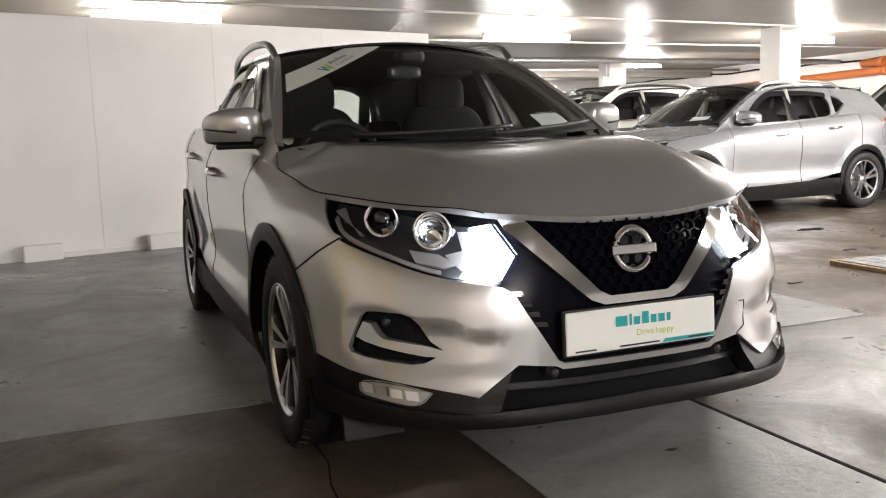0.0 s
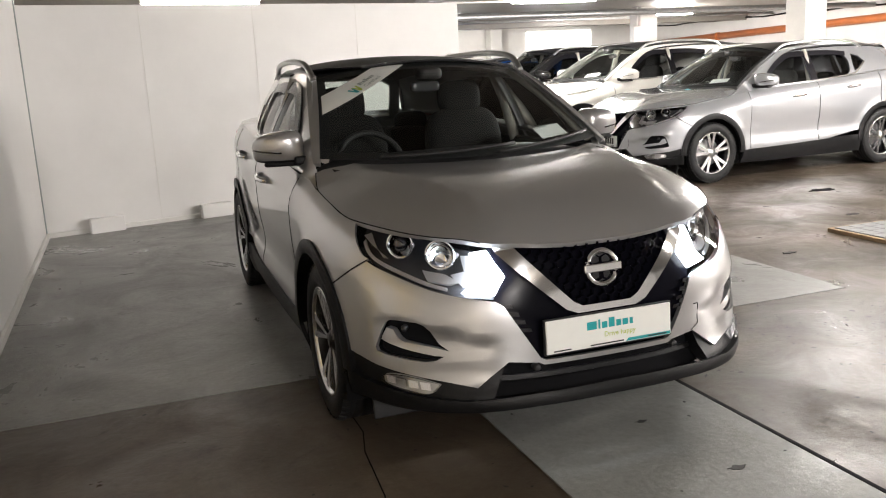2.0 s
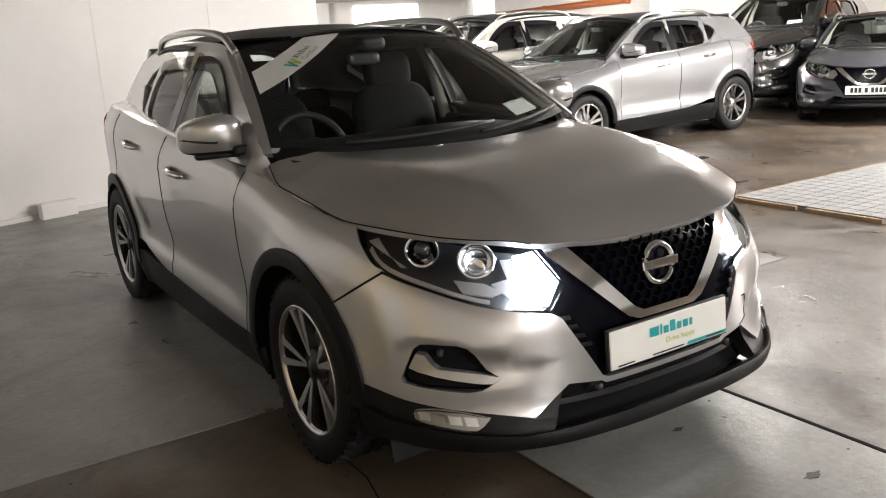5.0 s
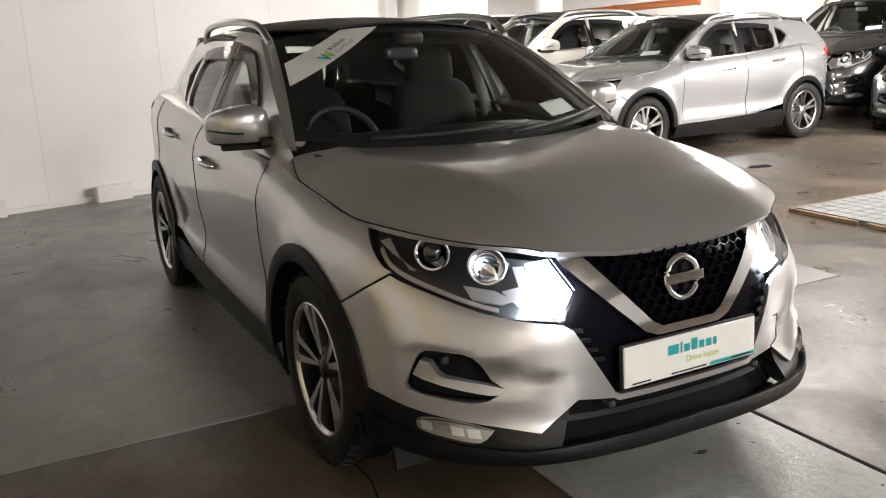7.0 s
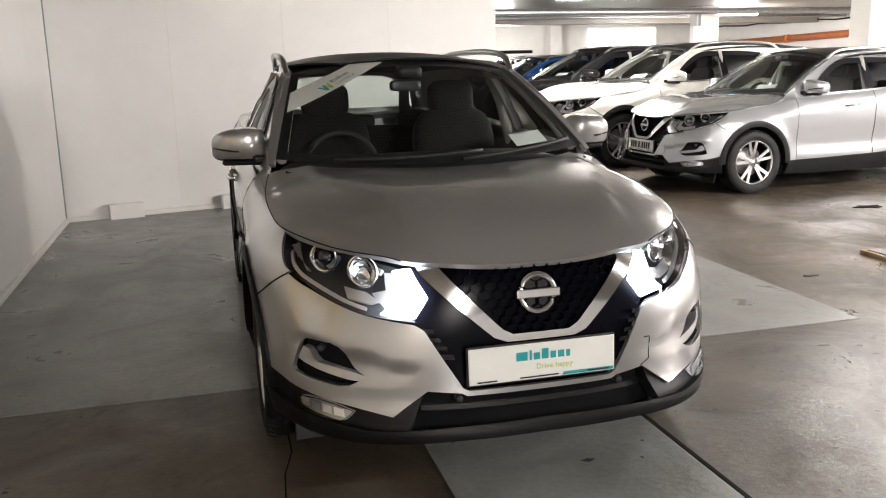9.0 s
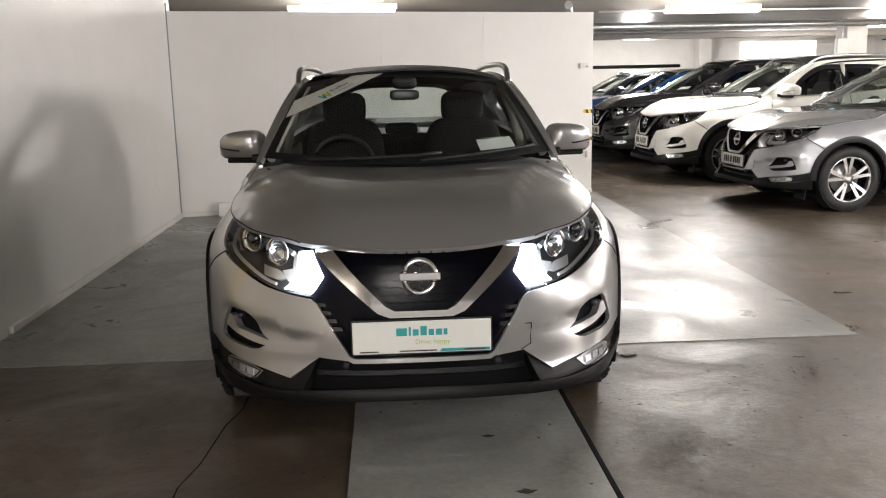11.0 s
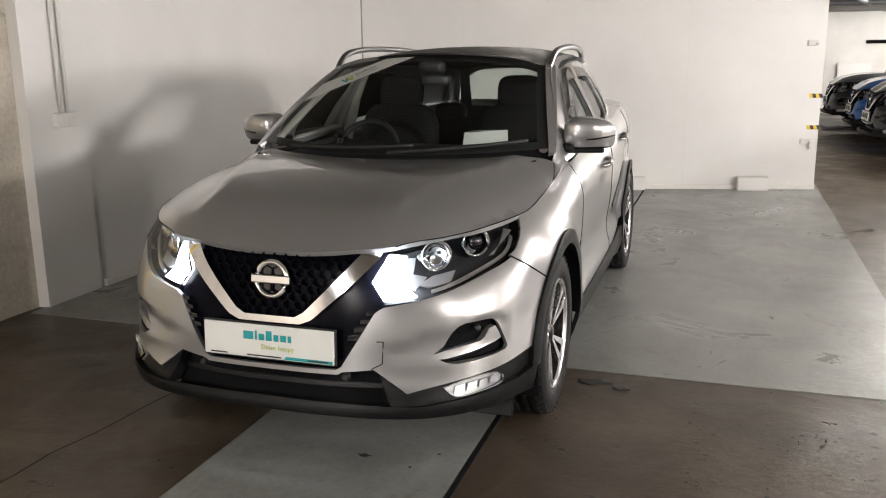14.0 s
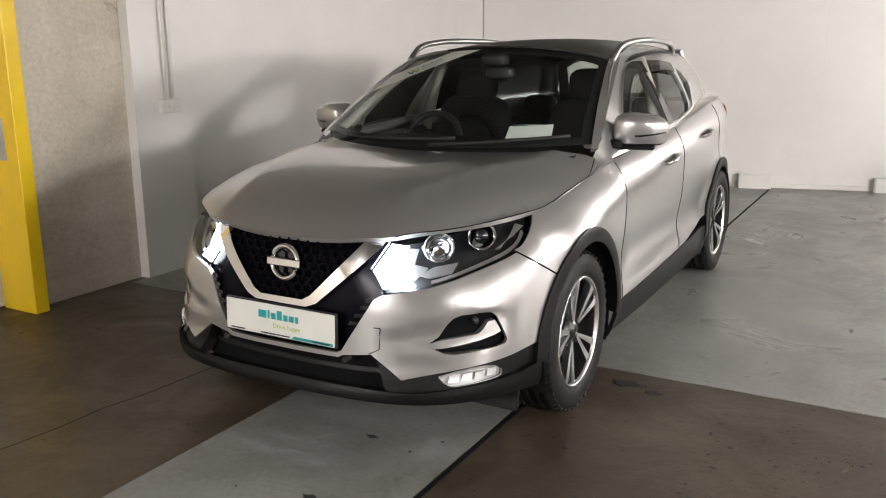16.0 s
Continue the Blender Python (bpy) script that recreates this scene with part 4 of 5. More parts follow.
def build_car(label):
    car = empty("car", label, "car")
    # bonnet
    edge = [(0.0, 0.070), (0.15, 0.070), (0.30, 0.082), (0.45, 0.118), (0.60, 0.235), (0.72, 0.42), (0.795, 0.64), (0.815, 0.85), (0.812, 1.05), (0.802, 1.17), (0.778, 1.285), (0.60, 1.20), (0.3, 1.085), (0.0, 1.05)]
    half = soft_line(edge, 4)
    panel("bonnet", whole(half), bonnet, M_SILVER, car, step=0.04, lip=0.02)
    # headlamp outline
    lamp = [P(0.45, 0.05, 0.812)] + soft_line([P(0.45, 0.05, 0.812), P(0.60, 0.12, 0.828), P(0.74, 0.24, 0.852), P(0.83, 0.42, 0.875), (S(0.87, 0.62) - 0.01, 0.893)], 4)[1:]
    lamp_low = soft_line([(S(0.87, 0.62) - 0.01, 0.893), (S(0.85, 0.5), 0.81), (S(0.83, 0.40), 0.752), (S(0.74, 0.24), 0.70), (S(0.6, 0.12), 0.655), (S(0.43, 0.04), 0.625)], 4)
    lamp_all = lamp + lamp_low[1:] + [(S(0.375, 0.03), 0.70)]
    # bumper skin with openings for the side intakes
    seam = [(S(0.83, 0.40) + 0.0, 0.748), (S(0.885, 0.60), 0.622)]
    arch_front = [p for p in arch(WHEEL_F, R_ARCH, 42, 8, 10)]
    bumper = [(0.0, 0.375), (0.0, 0.392), (0.255, 0.392), (0.275, 0.402), (0.40, 0.60), (S(0.43, 0.04), 0.618)] + [(p[0], p[1] - 0.006) for p in lamp_low[::-1][1:-8]] + [seam[1]] + arch_front[1:]
    bumper += soft_line([arch_front[-1], (S(0.85, 0.33), 0.375), (S(0.80, 0.24), 0.362), (S(0.634, 0.1), 0.338), (S(0.505, 0.06), 0.315)], 3)[1:] + [(S(0.394, 0.03), 0.398), (0.28, 0.385), (0.262, 0.375)]
    intake = [(0.60, 0.440), (0.645, 0.470), (0.675, 0.512), (0.700, 0.540), (0.73, 0.550), (0.80, 0.552), (0.848, 0.548), (0.872, 0.532), (0.888, 0.500), (0.902, 0.468), (0.914, 0.438), (0.905, 0.424), (0.86, 0.416), (0.78, 0.409), (0.70, 0.404), (0.66, 0.410)]
    holes = [intake, flip(intake)]
    panel("bumper", whole(bumper), lower, M_SILVER, car, holes=holes, step=0.035, lip=0.018)
    for g in (1, -1):
        fl = (lambda q: q) if g == 1 else flip
        panel("side_intake", fl(intake), lower, M_VOID, car, off=-0.04, lip=0, label="black mesh side intake")
        blade = [(0.575, 0.438), (0.66, 0.456), (0.74, 0.465), (0.795, 0.470), (0.815, 0.482), (0.838, 0.512), (0.866, 0.516), (0.884, 0.484), (0.89, 0.470), (0.86, 0.458), (0.80, 0.447), (0.72, 0.436), (0.66, 0.428), (0.615, 0.426)]
        panel("intake_blade", fl(blade), lower, M_SILVER, car, off=-0.004, lip=0.03, step=0.05, label="silver blade across the intake")
        p = lower(g * 0.79, 0.52)
        part("parking_sensor", at_matrix(superellipsoid(0.013, 0.02, 0.013, 0.9, 14, 8), pose(p.x - g * 0.012, p.y + 0.012, 0.548, 0, 0, g * 36)), M_TRIM, car, "round parking sensor")
        fog = soft_line([(0.64, 0.326), (0.72, 0.342), (0.80, 0.348), (0.868, 0.340), (0.88, 0.322), (0.862, 0.304), (0.76, 0.294), (0.68, 0.292), (0.64, 0.326)], 3)[:-1]
        f = panel("fog_lamp", fl(fog), lower, M_STEEL, car, off=-0.006, lip=0.02, label="clear fog lamp with steel reflector")
        for k in range(4):
            s0 = 0.675 + 0.048 * k
            q = [(s0, 0.303 + 0.003 * k), (s0 + 0.036, 0.304 + 0.003 * k), (s0 + 0.044, 0.330 + 0.003 * k), (s0 + 0.006, 0.327 + 0.003 * k)]
            panel("fog_facet", fl(q), lower, M_STEEL if k == 2 else M_FACET, f, off=0.003, lip=0.006, step=0.1)
        panel("fog_lens", fl(fog), lower, M_LENS, f, off=0.012, lip=0.01)
    # black lower bumper, lip and grille backing
    low = [(S(0.47, 0.05), 0.235), (S(0.40, 0.03), 0.40), (S(0.55, 0.08), 0.41), (S(0.85, 0.36), 0.42), arch(WHEEL_F, R_ARCH, 8, 8, 1)[0], (S(0.897, 0.47), 0.222)]
    panel("lower_bumper", low, lower, M_CLAD, car, off=-0.012, lip=0.05, label="black plastic lower bumper corner")
    panel("lower_bumper", flip(low), lower, M_CLAD, car, off=-0.012, lip=0.05, label="black plastic lower bumper corner")
    mouth = [(0.0, 0.24), (0.0, 0.46), (S(0.42, 0.03), 0.46), (S(0.56, 0.08), 0.24)]
    panel("lower_intake", whole(mouth), lower, M_VOID, car, off=-0.075, lip=0.0, label="dark lower intake")
    for zz in (0.335,):
        bar = [(0.0, zz), (0.0, zz + 0.012), (S(0.42, 0.03), zz + 0.012), (S(0.42, 0.03), zz)]
        panel("intake_bar", whole(bar), lower, M_CLAD, car, off=-0.05, lip=0.02, step=0.08)
    for g in (1, -1):
        p = lower(g * 0.29, 0.385)
        part("parking_sensor", at_matrix(bm_lathe(bmesh.new(), [(-0.03, 0.012), (0.0, 0.013), (0.004, 0.010), (0.005, 0.001)], 16, "y"), pose(p.x, p.y - 0.004, 0.397) @ Matrix.Scale(-1, 4, (0, 1, 0))), M_TRIM, car, "round parking sensor")
    lipp = [(0.0, 0.248), (0.0, 0.288), (0.3, 0.284), (0.55, 0.272), (0.72, 0.282), (S(0.85, 0.36), 0.30), (S(0.895, 0.46), 0.33), (S(0.897, 0.47), 0.222), (0.85, 0.226), (0.72, 0.230), (0.55, 0.234), (0.3, 0.245)]
    panel("front_lip", whole(lipp), lower, M_CLAD, car, off=0.012, lip=0.035, label="black plastic front lip")
    back = [(0.0, 0.395), (0.0, 0.80), (0.45, 0.815), (S(0.43, 0.04), 0.62), (0.27, 0.395)]
    panel("grille_backing", whole(back), lower, M_GRILLE, car, off=-0.03, lip=0.0, label="gloss black grille surround")
    # chrome V
    vee = [(0.0, 0.548), (0.0, 0.572), (0.10, 0.572), (0.135, 0.590), (0.345, 0.797), (0.435, 0.812), (0.415, 0.78), (0.165, 0.565), (0.12, 0.548)]
    panel("grille_bar", whole(vee), lower, M_CHROME, car, off=0.006, lip=0.03, step=0.03, label="chrome V-shaped grille bar")
    # headlamps
    for g in (1, -1):
        fl = (lambda q: q) if g == 1 else flip
        h = panel("headlamp", fl(lamp_all), lower, M_HOUSING, car, off=-0.07, lip=0.0, label="headlamp with lit daytime light")
        drl = [(S(0.45, 0.05), 0.80), (S(0.52, 0.07), 0.79), (S(0.50, 0.065), 0.70), (S(0.55, 0.08), 0.655), (S(0.43, 0.04), 0.64), (S(0.385, 0.03), 0.705)]
        panel("daytime_light", fl(drl), lower, M_DRL, h, off=-0.02, lip=0.01, label="glowing white daytime light")
        guide = [(p[0], p[1] + 0.012) for p in lamp_low[4:17]] + [(p[0], p[1] + 0.024) for p in lamp_low[4:17][::-1]]
        panel("light_guide", fl(guide), lower, M_FACET, h, off=-0.035, lip=0.01, label="chrome strip along the lamp's foot")
        panel("outer_reflector", fl([(S(0.855, 0.52), 0.845), (S(0.85, 0.49), 0.855), (S(0.815, 0.365), 0.775), (S(0.805, 0.345), 0.775)]), lower, M_FACET, h, off=-0.03, lip=0.01)
        panel("side_reflector", fl([(S(0.79, 0.30), 0.825), (S(0.765, 0.265), 0.825), (S(0.768, 0.27), 0.79), (S(0.792, 0.305), 0.80)]), lower, M_FACET, h, off=-0.03, lip=0.02)
        for q in ([(S(0.565, 0.09), 0.79), (S(0.525, 0.075), 0.79), (S(0.515, 0.07), 0.745), (S(0.545, 0.08), 0.735)], [(S(0.60, 0.105), 0.725), (S(0.515, 0.07), 0.74), (S(0.50, 0.065), 0.705), (S(0.545, 0.08), 0.68)], [(S(0.64, 0.13), 0.80), (S(0.625, 0.12), 0.81), (S(0.575, 0.095), 0.80), (S(0.585, 0.1), 0.785)], [(S(0.70, 0.2), 0.742), (S(0.62, 0.12), 0.728), (S(0.56, 0.085), 0.70), (S(0.60, 0.105), 0.69), (S(0.68, 0.17), 0.705)]):
            panel("lamp_facet", fl(q), lower, M_FACET, h, off=-0.04, lip=0.015, label="chrome reflector facet")
        part("projector_lens", at_matrix(superellipsoid(0.029, 0.020, 0.029, 1.0, 20, 12), pose(g * 0.664, 0.386, 0.830, 0, 0, g * 36)), M_GLOSS, h, "dark projector lens")
        for cx, cy, cz, r in ((0.660, 0.391, 0.830, 0.043), (0.545, 0.270, 0.800, 0.047)):
            bm = bm_lathe(bmesh.new(), [(0.018, r * 1.25), (0.024, r * 1.2), (0.004, r), (-0.014, r * 0.6), (-0.018, 0.001)], 24, "y")
            part("reflector", at_matrix(bm, pose(g * cx, cy, cz, 0, 0, g * 36) @ Matrix.Scale(-1, 4, (0, 1, 0))), M_CHROME, h)
        panel("lamp_lens", fl(lamp_all), lower, M_LENS, h, off=-0.002, lip=0.012, label="clear headlamp lens")
    # wings
    wing_top = [(S(0.87, 0.62), 0.888)] + [(side_s(y), top_line(y) - 0.006) for y in (0.75, 0.9, 1.05, 1.18)] + [(side_s(1.32), 0.99), (side_s(1.40), 1.0)]
    wing = wing_top + [(side_s(1.40), 0.32)] + arch(WHEEL_F, R_ARCH, 180, 45, 24) + [(S(0.885, 0.60), 0.63), (S(0.83, 0.40), 0.756)] + lamp_low[1:8][::-1]
    for g in (1, -1):
        fl = (lambda q: q) if g == 1 else flip
        panel("front_wing", fl(wing), lower, M_SILVER, car, step=0.035)
        door = [(side_s(y), top_line(y)) for y in (1.41, 1.6, 1.8, 2.0, 2.2, 2.44)] + [(side_s(2.44), 0.36), (side_s(1.41), 0.32)]
        d = panel("front_door", fl(door), lower, M_SILVER, car, step=0.05)
        door2 = [(side_s(y), top_line(y)) for y in (2.45, 2.7, 3.0, 3.3, 3.46)] + [(side_s(3.46), 0.80)] + arch(WHEEL_R, R_ARCH, 80, 15, 12) + [(side_s(2.45), 0.36)]
        d2 = panel("rear_door", fl(door2), lower, M_SILVER, car, step=0.05)
        quarter = [(side_s(y), top_line(y)) for y in (3.47, 3.7, 4.0, 4.2)] + [(ARC[-1] - 0.002, 1.14), (ARC[-1] - 0.002, 0.40), (side_s(4.1), 0.40), (side_s(3.97), 0.40)] + arch(WHEEL_R, R_ARCH, 170, 82, 16) + [(side_s(3.47), 0.80)]
        panel("rear_quarter", fl(quarter), lower, M_SILVER, car, step=0.05)
        sill = [(side_s(1.27), 0.19), (side_s(1.29), 0.335), (side_s(1.45), 0.345), (side_s(2.9), 0.39), (side_s(3.12), 0.39), (side_s(3.14), 0.19)]
        panel("sill", fl(sill), lower, M_CLAD, car, off=0.006, lip=0.02, label="black plastic sill cladding")
        for yc, a0, a1 in ((WHEEL_F, -4, 184), (WHEEL_R, -4, 184)):
            ring = arch(yc, R_ARCH + 0.004, a0, a1, 26) + arch(yc, 0.372, a1, a0, 26)
            panel("wheel_arch", fl(ring), lower, M_CLAD, car, off=0.012, lip=0.05, step=0.06, label="black plastic wheel arch cladding")
            bm = bmesh.new()
            bm_lathe(bm, [(0.885, 0.385), (0.5, 0.385), (0.5, 0.02)], 32, "x")
            bmesh.ops.transform(bm, matrix=pose(0, yc, AXLE) @ Matrix.Scale(g, 4, (1, 0, 0)), verts=bm.verts)
            bmesh.ops.delete(bm, geom=[v for v in bm.verts if v.co.z < AXLE - 0.17], context="VERTS")
            part("wheel_well", bm, M_VOID, car)
        rear_low = arch(WHEEL_R, R_ARCH, 172, 178, 1) + [(side_s(4.0), 0.41), (ARC[-1] - 0.002, 0.41), (ARC[-1] - 0.002, 0.22), (side_s(3.96), 0.22)]
        panel("rear_bumper", fl(rear_low), lower, M_CLAD, car, off=0.004, lip=0.03, step=0.08, label="black plastic rear bumper")
        tail = soft_line([(side_s(3.96), 1.075), (side_s(4.12), 1.10), (S(0.62, 4.31), 1.09), (S(0.60, 4.31), 0.98), (side_s(4.16), 0.965), (side_s(4.02), 1.02), (side_s(3.96), 1.075)], 3)[:-1]
        panel("tail_lamp", fl(tail), lower, M_RED, car, off=0.008, lip=0.015, step=0.05, label="red wrap-around tail lamp")
        # handles
        for yh, zh, dd in ((2.12, 0.925, d), (2.98, 0.985, d2)):
            p = lower(g * side_s(yh), zh)
            bm = bm_tube(bmesh.new(), [(p.x, yh - 0.10, zh - 0.008), (p.x + g * 0.03, yh - 0.08, zh - 0.004), (p.x + g * 0.038, yh, zh), (p.x + g * 0.03, yh + 0.08, zh + 0.006), (p.x, yh + 0.1, zh + 0.008)], 0.014, 8)
            part("door_handle", bm, M_CHROME, dd, "silver door handle")
    # corner between bonnet, wing and pillar
    for g in (1, -1):
        def foot(u, v, g=g):
            k0, k1, k2 = 2 * (u - 0.5) * (u - 1), 4 * u * (1 - u), 2 * u * (u - 0.5)
            low = Vector((0.792, 1.16, 0.940)) * k0 + Vector((0.821, 1.30, 0.977)) * k1 + Vector((0.832, 1.42, 0.995)) * k2
            top = Vector((0.770, 1.250, 0.985)) * k0 + Vector((0.772, 1.330, 1.050)) * k1 + Vector((0.772, 1.43, 1.114)) * k2
            p = low * (1 - v) + top * v - Vector((0.010, 0, 0.016)) * 4 * v * (1 - v) * u
            return Vector((g * p.x, p.y, p.z))
        panel("pillar_foot", [(0, 0), (1, 0), (1, 1), (0, 1)], foot, M_SILVER, car, step=0.1, lip=0.0, out=(0, 1.9, 0.7))
    # shoulders between the body side and the narrower cabin
    for g in (1, -1):
        def shoulder(y, v, g=g):
            p, q = lower(g * side_s(y), top_line(y) - 0.002), cabin(y, top_line(y) + 0.012, g)
            return p * (1 - v) + q * v + Vector((0, 0, 0.02 * v * (1 - v)))
        panel("shoulder", [(2.3, 0), (4.1, 0), (4.1, 1), (2.3, 1)], shoulder, M_SILVER, car, step=0.12, lip=0.0, out=(0, 3.2, 0.4))
    # cabin sides with window openings
    outer = [(1.415, 1.04), (1.425, 1.12), (1.62, 1.245), (1.84, 1.375), (2.02, 1.455), (2.25, 1.485), (2.6, 1.50), (3.0, 1.497), (3.4, 1.468), (3.8, 1.425), (4.0, 1.395), (4.12, 1.26), (4.22, 1.14), (3.5, 1.135), (3.0, 1.095), (2.44, 1.07), (2.0, 1.04), (1.41, 0.995)]
    win_f = soft_line([(1.70, 1.06), (2.0, 1.066), (2.385, 1.085)], 2) + soft_line([(2.375, 1.405), (2.2, 1.405), (2.05, 1.37), (1.86, 1.265), (1.70, 1.135)], 3)
    win_q = [(1.52, 1.055), (1.66, 1.06), (1.66, 1.13)]
    win_r = soft_line([(2.47, 1.09), (2.8, 1.108), (3.0, 1.125)], 2) + soft_line([(3.06, 1.16), (3.09, 1.28), (3.02, 1.37), (2.8, 1.40), (2.465, 1.41)], 3)
    win_t = [(3.14, 1.162), (3.23, 1.192), (3.37, 1.278), (3.31, 1.335), (3.18, 1.37), (3.155, 1.28)]
    for g in (1, -1):
        sf = lambda y, z, g=g: cabin(y, z, g)
        panel("cabin_side", outer, sf, M_SILVER, car, holes=[win_f, win_q, win_r, win_t], step=0.06, lip=0.03)
        for nm, w, mm in (("front_side_window", win_f, M_GLASS2), ("quarter_window", win_q, M_GLASS2), ("rear_side_window", win_r, M_PRIVACY), ("rear_quarter_window", win_t, M_PRIVACY)):
            ob = panel(nm, w, sf, mm, car, off=-0.012, lip=0, step=0.1)
            ob.visible_shadow = mm is M_PRIVACY
        # window surround and pillar in gloss black, visor strips, chrome belt line
        panel("b_pillar", [(2.375, 1.083), (2.475, 1.088), (2.47, 1.415), (2.37, 1.412)], sf, M_GLOSS, car, off=0.003, lip=0.004)
        visor = soft_line([(2.39, 1.42), (2.2, 1.42), (2.04, 1.385), (1.85, 1.28), (1.69, 1.145)], 3)
        visor_in = soft_line([(1.74, 1.14), (1.90, 1.25), (2.07, 1.335), (2.2, 1.36), (2.39, 1.36)], 3)
        panel("wind_deflector", visor + visor_in, sf, M_SMOKE, car, off=0.014, lip=0.014, label="smoked plastic wind deflector")
        visor2 = soft_line([(2.46, 1.425), (2.8, 1.42), (3.08, 1.395)], 3) + soft_line([(3.06, 1.345), (2.8, 1.365), (2.46, 1.365)], 3)
        panel("wind_deflector", visor2, sf, M_SMOKE, car, off=0.009, lip=0.009, label="smoked plastic wind deflector")
        belt = soft_line([(1.56, 1.042), (2.0, 1.05), (2.44, 1.07), (3.08, 1.118), (3.2, 1.155), (3.38, 1.265)], 4)
        belt_b = soft_line([(3.36, 1.275), (3.19, 1.17), (3.07, 1.13), (2.44, 1.082), (2.0, 1.062), (1.56, 1.054)], 4)
        panel("belt_trim", belt + belt_b, sf, M_CHROME, car, off=0.008, lip=0.01, label="chrome window line trim")
        # roof rail
        rail = soft_line([(1.98, 1.43), (2.04, 1.47), (2.14, 1.498), (2.5, 1.52), (3.0, 1.512), (3.3, 1.485), (3.42, 1.44)], 5)
        bm = bmesh.new()
        bm_tube(bm, [(g * (cabin(y, 1.465).x + 0.010), y, z + 0.018 * smooth(1.98, 2.2, y) * (1 - smooth(3.25, 3.42, y)) + 0.004) for y, z in rail], 0.017, 12)
        part("roof_rail", bm, M_SATIN, car, "silver roof rail")
    # windscreen, its black border, roof and rear
    glass_edge = soft_line([(-0.995, 0.03), (-0.5, 0.025), (0, 0.02), (0.5, 0.025), (0.995, 0.03)], 2) + soft_line([(0.995, 0.975), (0.5, 0.985), (0, 0.99), (-0.5, 0.985), (-0.995, 0.975)], 2)
    w = panel("windscreen", glass_edge, screen, M_GLASS, car, step=0.08, lip=0.0)
    w.visible_shadow = False
    inner = soft_line([(-0.93, 0.09), (-0.5, 0.075), (0, 0.07), (0.5, 0.075), (0.93, 0.09)], 2) + soft_line([(0.925, 0.90), (0.5, 0.91), (0, 0.91), (-0.5, 0.91), (-0.925, 0.90)], 2)
    panel("windscreen_border", glass_edge, screen, M_TRIM, w, holes=[inner], step=0.08, lip=0.0, off=-0.006, label="black ceramic border")
    for g in (1, -1):
        pil = soft_line([(g * 0.99, -0.02), (g * 0.99, 0.3), (g * 0.99, 0.7), (g * 0.99, 1.0)], 3) + soft_line([(g * 1.075, 1.0), (g * 1.07, 0.7), (g * 1.05, 0.3), (g * 1.025, -0.02)], 3)
        panel("front_pillar", pil, screen, M_SILVER, car, step=0.08, lip=0.02, off=0.004)
    roof_edge = [(-1.1, 1.93)] + [(a, 1.93) for a in (-0.6, 0, 0.6, 1.1)] + [(1.04, 2.6), (0.98, 3.4), (0.92, 3.95), (0, 4.06), (-0.92, 3.95), (-0.98, 3.4), (-1.04, 2.6)]
    panel("roof", roof_edge[1:], roof, M_ROOF, car, step=0.12, lip=0.01, label="dark panoramic glass roof")
    panel("headliner", roof_edge[1:], roof, M_TRIM, car, step=0.2, lip=0.0, off=-0.04)
    rear = lambda a, b: Vector((a * (0.585 - 0.08 * b), 4.32 - 0.33 * b - 0.06 * a * a, 1.06 + 0.395 * b))
    hole = soft_line([(-0.82, 0.14), (0, 0.10), (0.82, 0.14)], 3) + soft_line([(0.82, 0.75), (0.6, 0.88), (0, 0.9), (-0.6, 0.88), (-0.82, 0.75)], 3)
    panel("tailgate", [(-0.98, -0.1), (0.98, -0.1), (0.95, 1.05), (-0.95, 1.05)], rear, M_SILVER, car, holes=[hole], step=0.15, lip=0.03)
    g2 = panel("rear_window", hole, rear, M_GLASS2, car, step=0.2, lip=0, off=-0.01)
    g2.visible_shadow = False
    # cowl, wipers
    cowl = lambda x, y: Vector((x, y, 1.004 + 0.03 * smooth(1.0, 1.35, y)))
    panel("cowl", whole(soft_line([(0, 1.02), (0.3, 1.05), (0.6, 1.15), (0.71, 1.21)], 3) + soft_line([(0.71, 1.31), (0.6, 1.27), (0.3, 1.16), (0.0, 1.12)], 3)), cowl, M_TRIM, car, step=0.08, lip=0.01, label="black plastic cowl")
    for x0, x1 in ((-0.5, 0.16), (0.05, 0.66)):
        pts = []
        for i in range(9):
            x = x0 + (x1 - x0) * i / 8
            p = screen(x / 0.75, 0.035 + 0.05 * i / 8)
            pts.append((p.x, p.y - 0.02, p.z + 0.018))
        part("wiper", bm_tube(bmesh.new(), pts, 0.009, 6), M_TRIM, car)
    # dark gaps between panels
    def seam_line(points, name="panel_gap", r=0.0022):
        part(name, bm_tube(bmesh.new(), points, r, 6), M_VOID, car)

    for g in (1, -1):
        pts = []
        for x, y in soft_line([(0.45, 0.118), (0.60, 0.235), (0.72, 0.42), (0.795, 0.64), (0.815, 0.85), (0.812, 1.05), (0.802, 1.17), (0.778, 1.285)], 5):
            p = bonnet(x + 0.001, y)
            pts.append((g * p.x, p.y, p.z + lift(p.y) - 0.001))
        seam_line(pts)
        for yy, z0, z1 in ((1.405, 0.345, 0.985), (2.445, 0.37, 1.06), (3.465, 0.80, 1.12)):
            pts = [lower(g * side_s(yy), z0 + (z1 - z0) * i / 14) for i in range(15)]
            seam_line([(p.x, p.y, p.z + lift(p.y)) for p in pts])
        pts = [lower(g * (S(0.83, 0.40) + (S(0.885, 0.60) - S(0.83, 0.40)) * i / 6), 0.752 - 0.126 * i / 6) for i in range(7)]
        seam_line([(p.x, p.y, p.z + lift(p.y)) for p in pts])
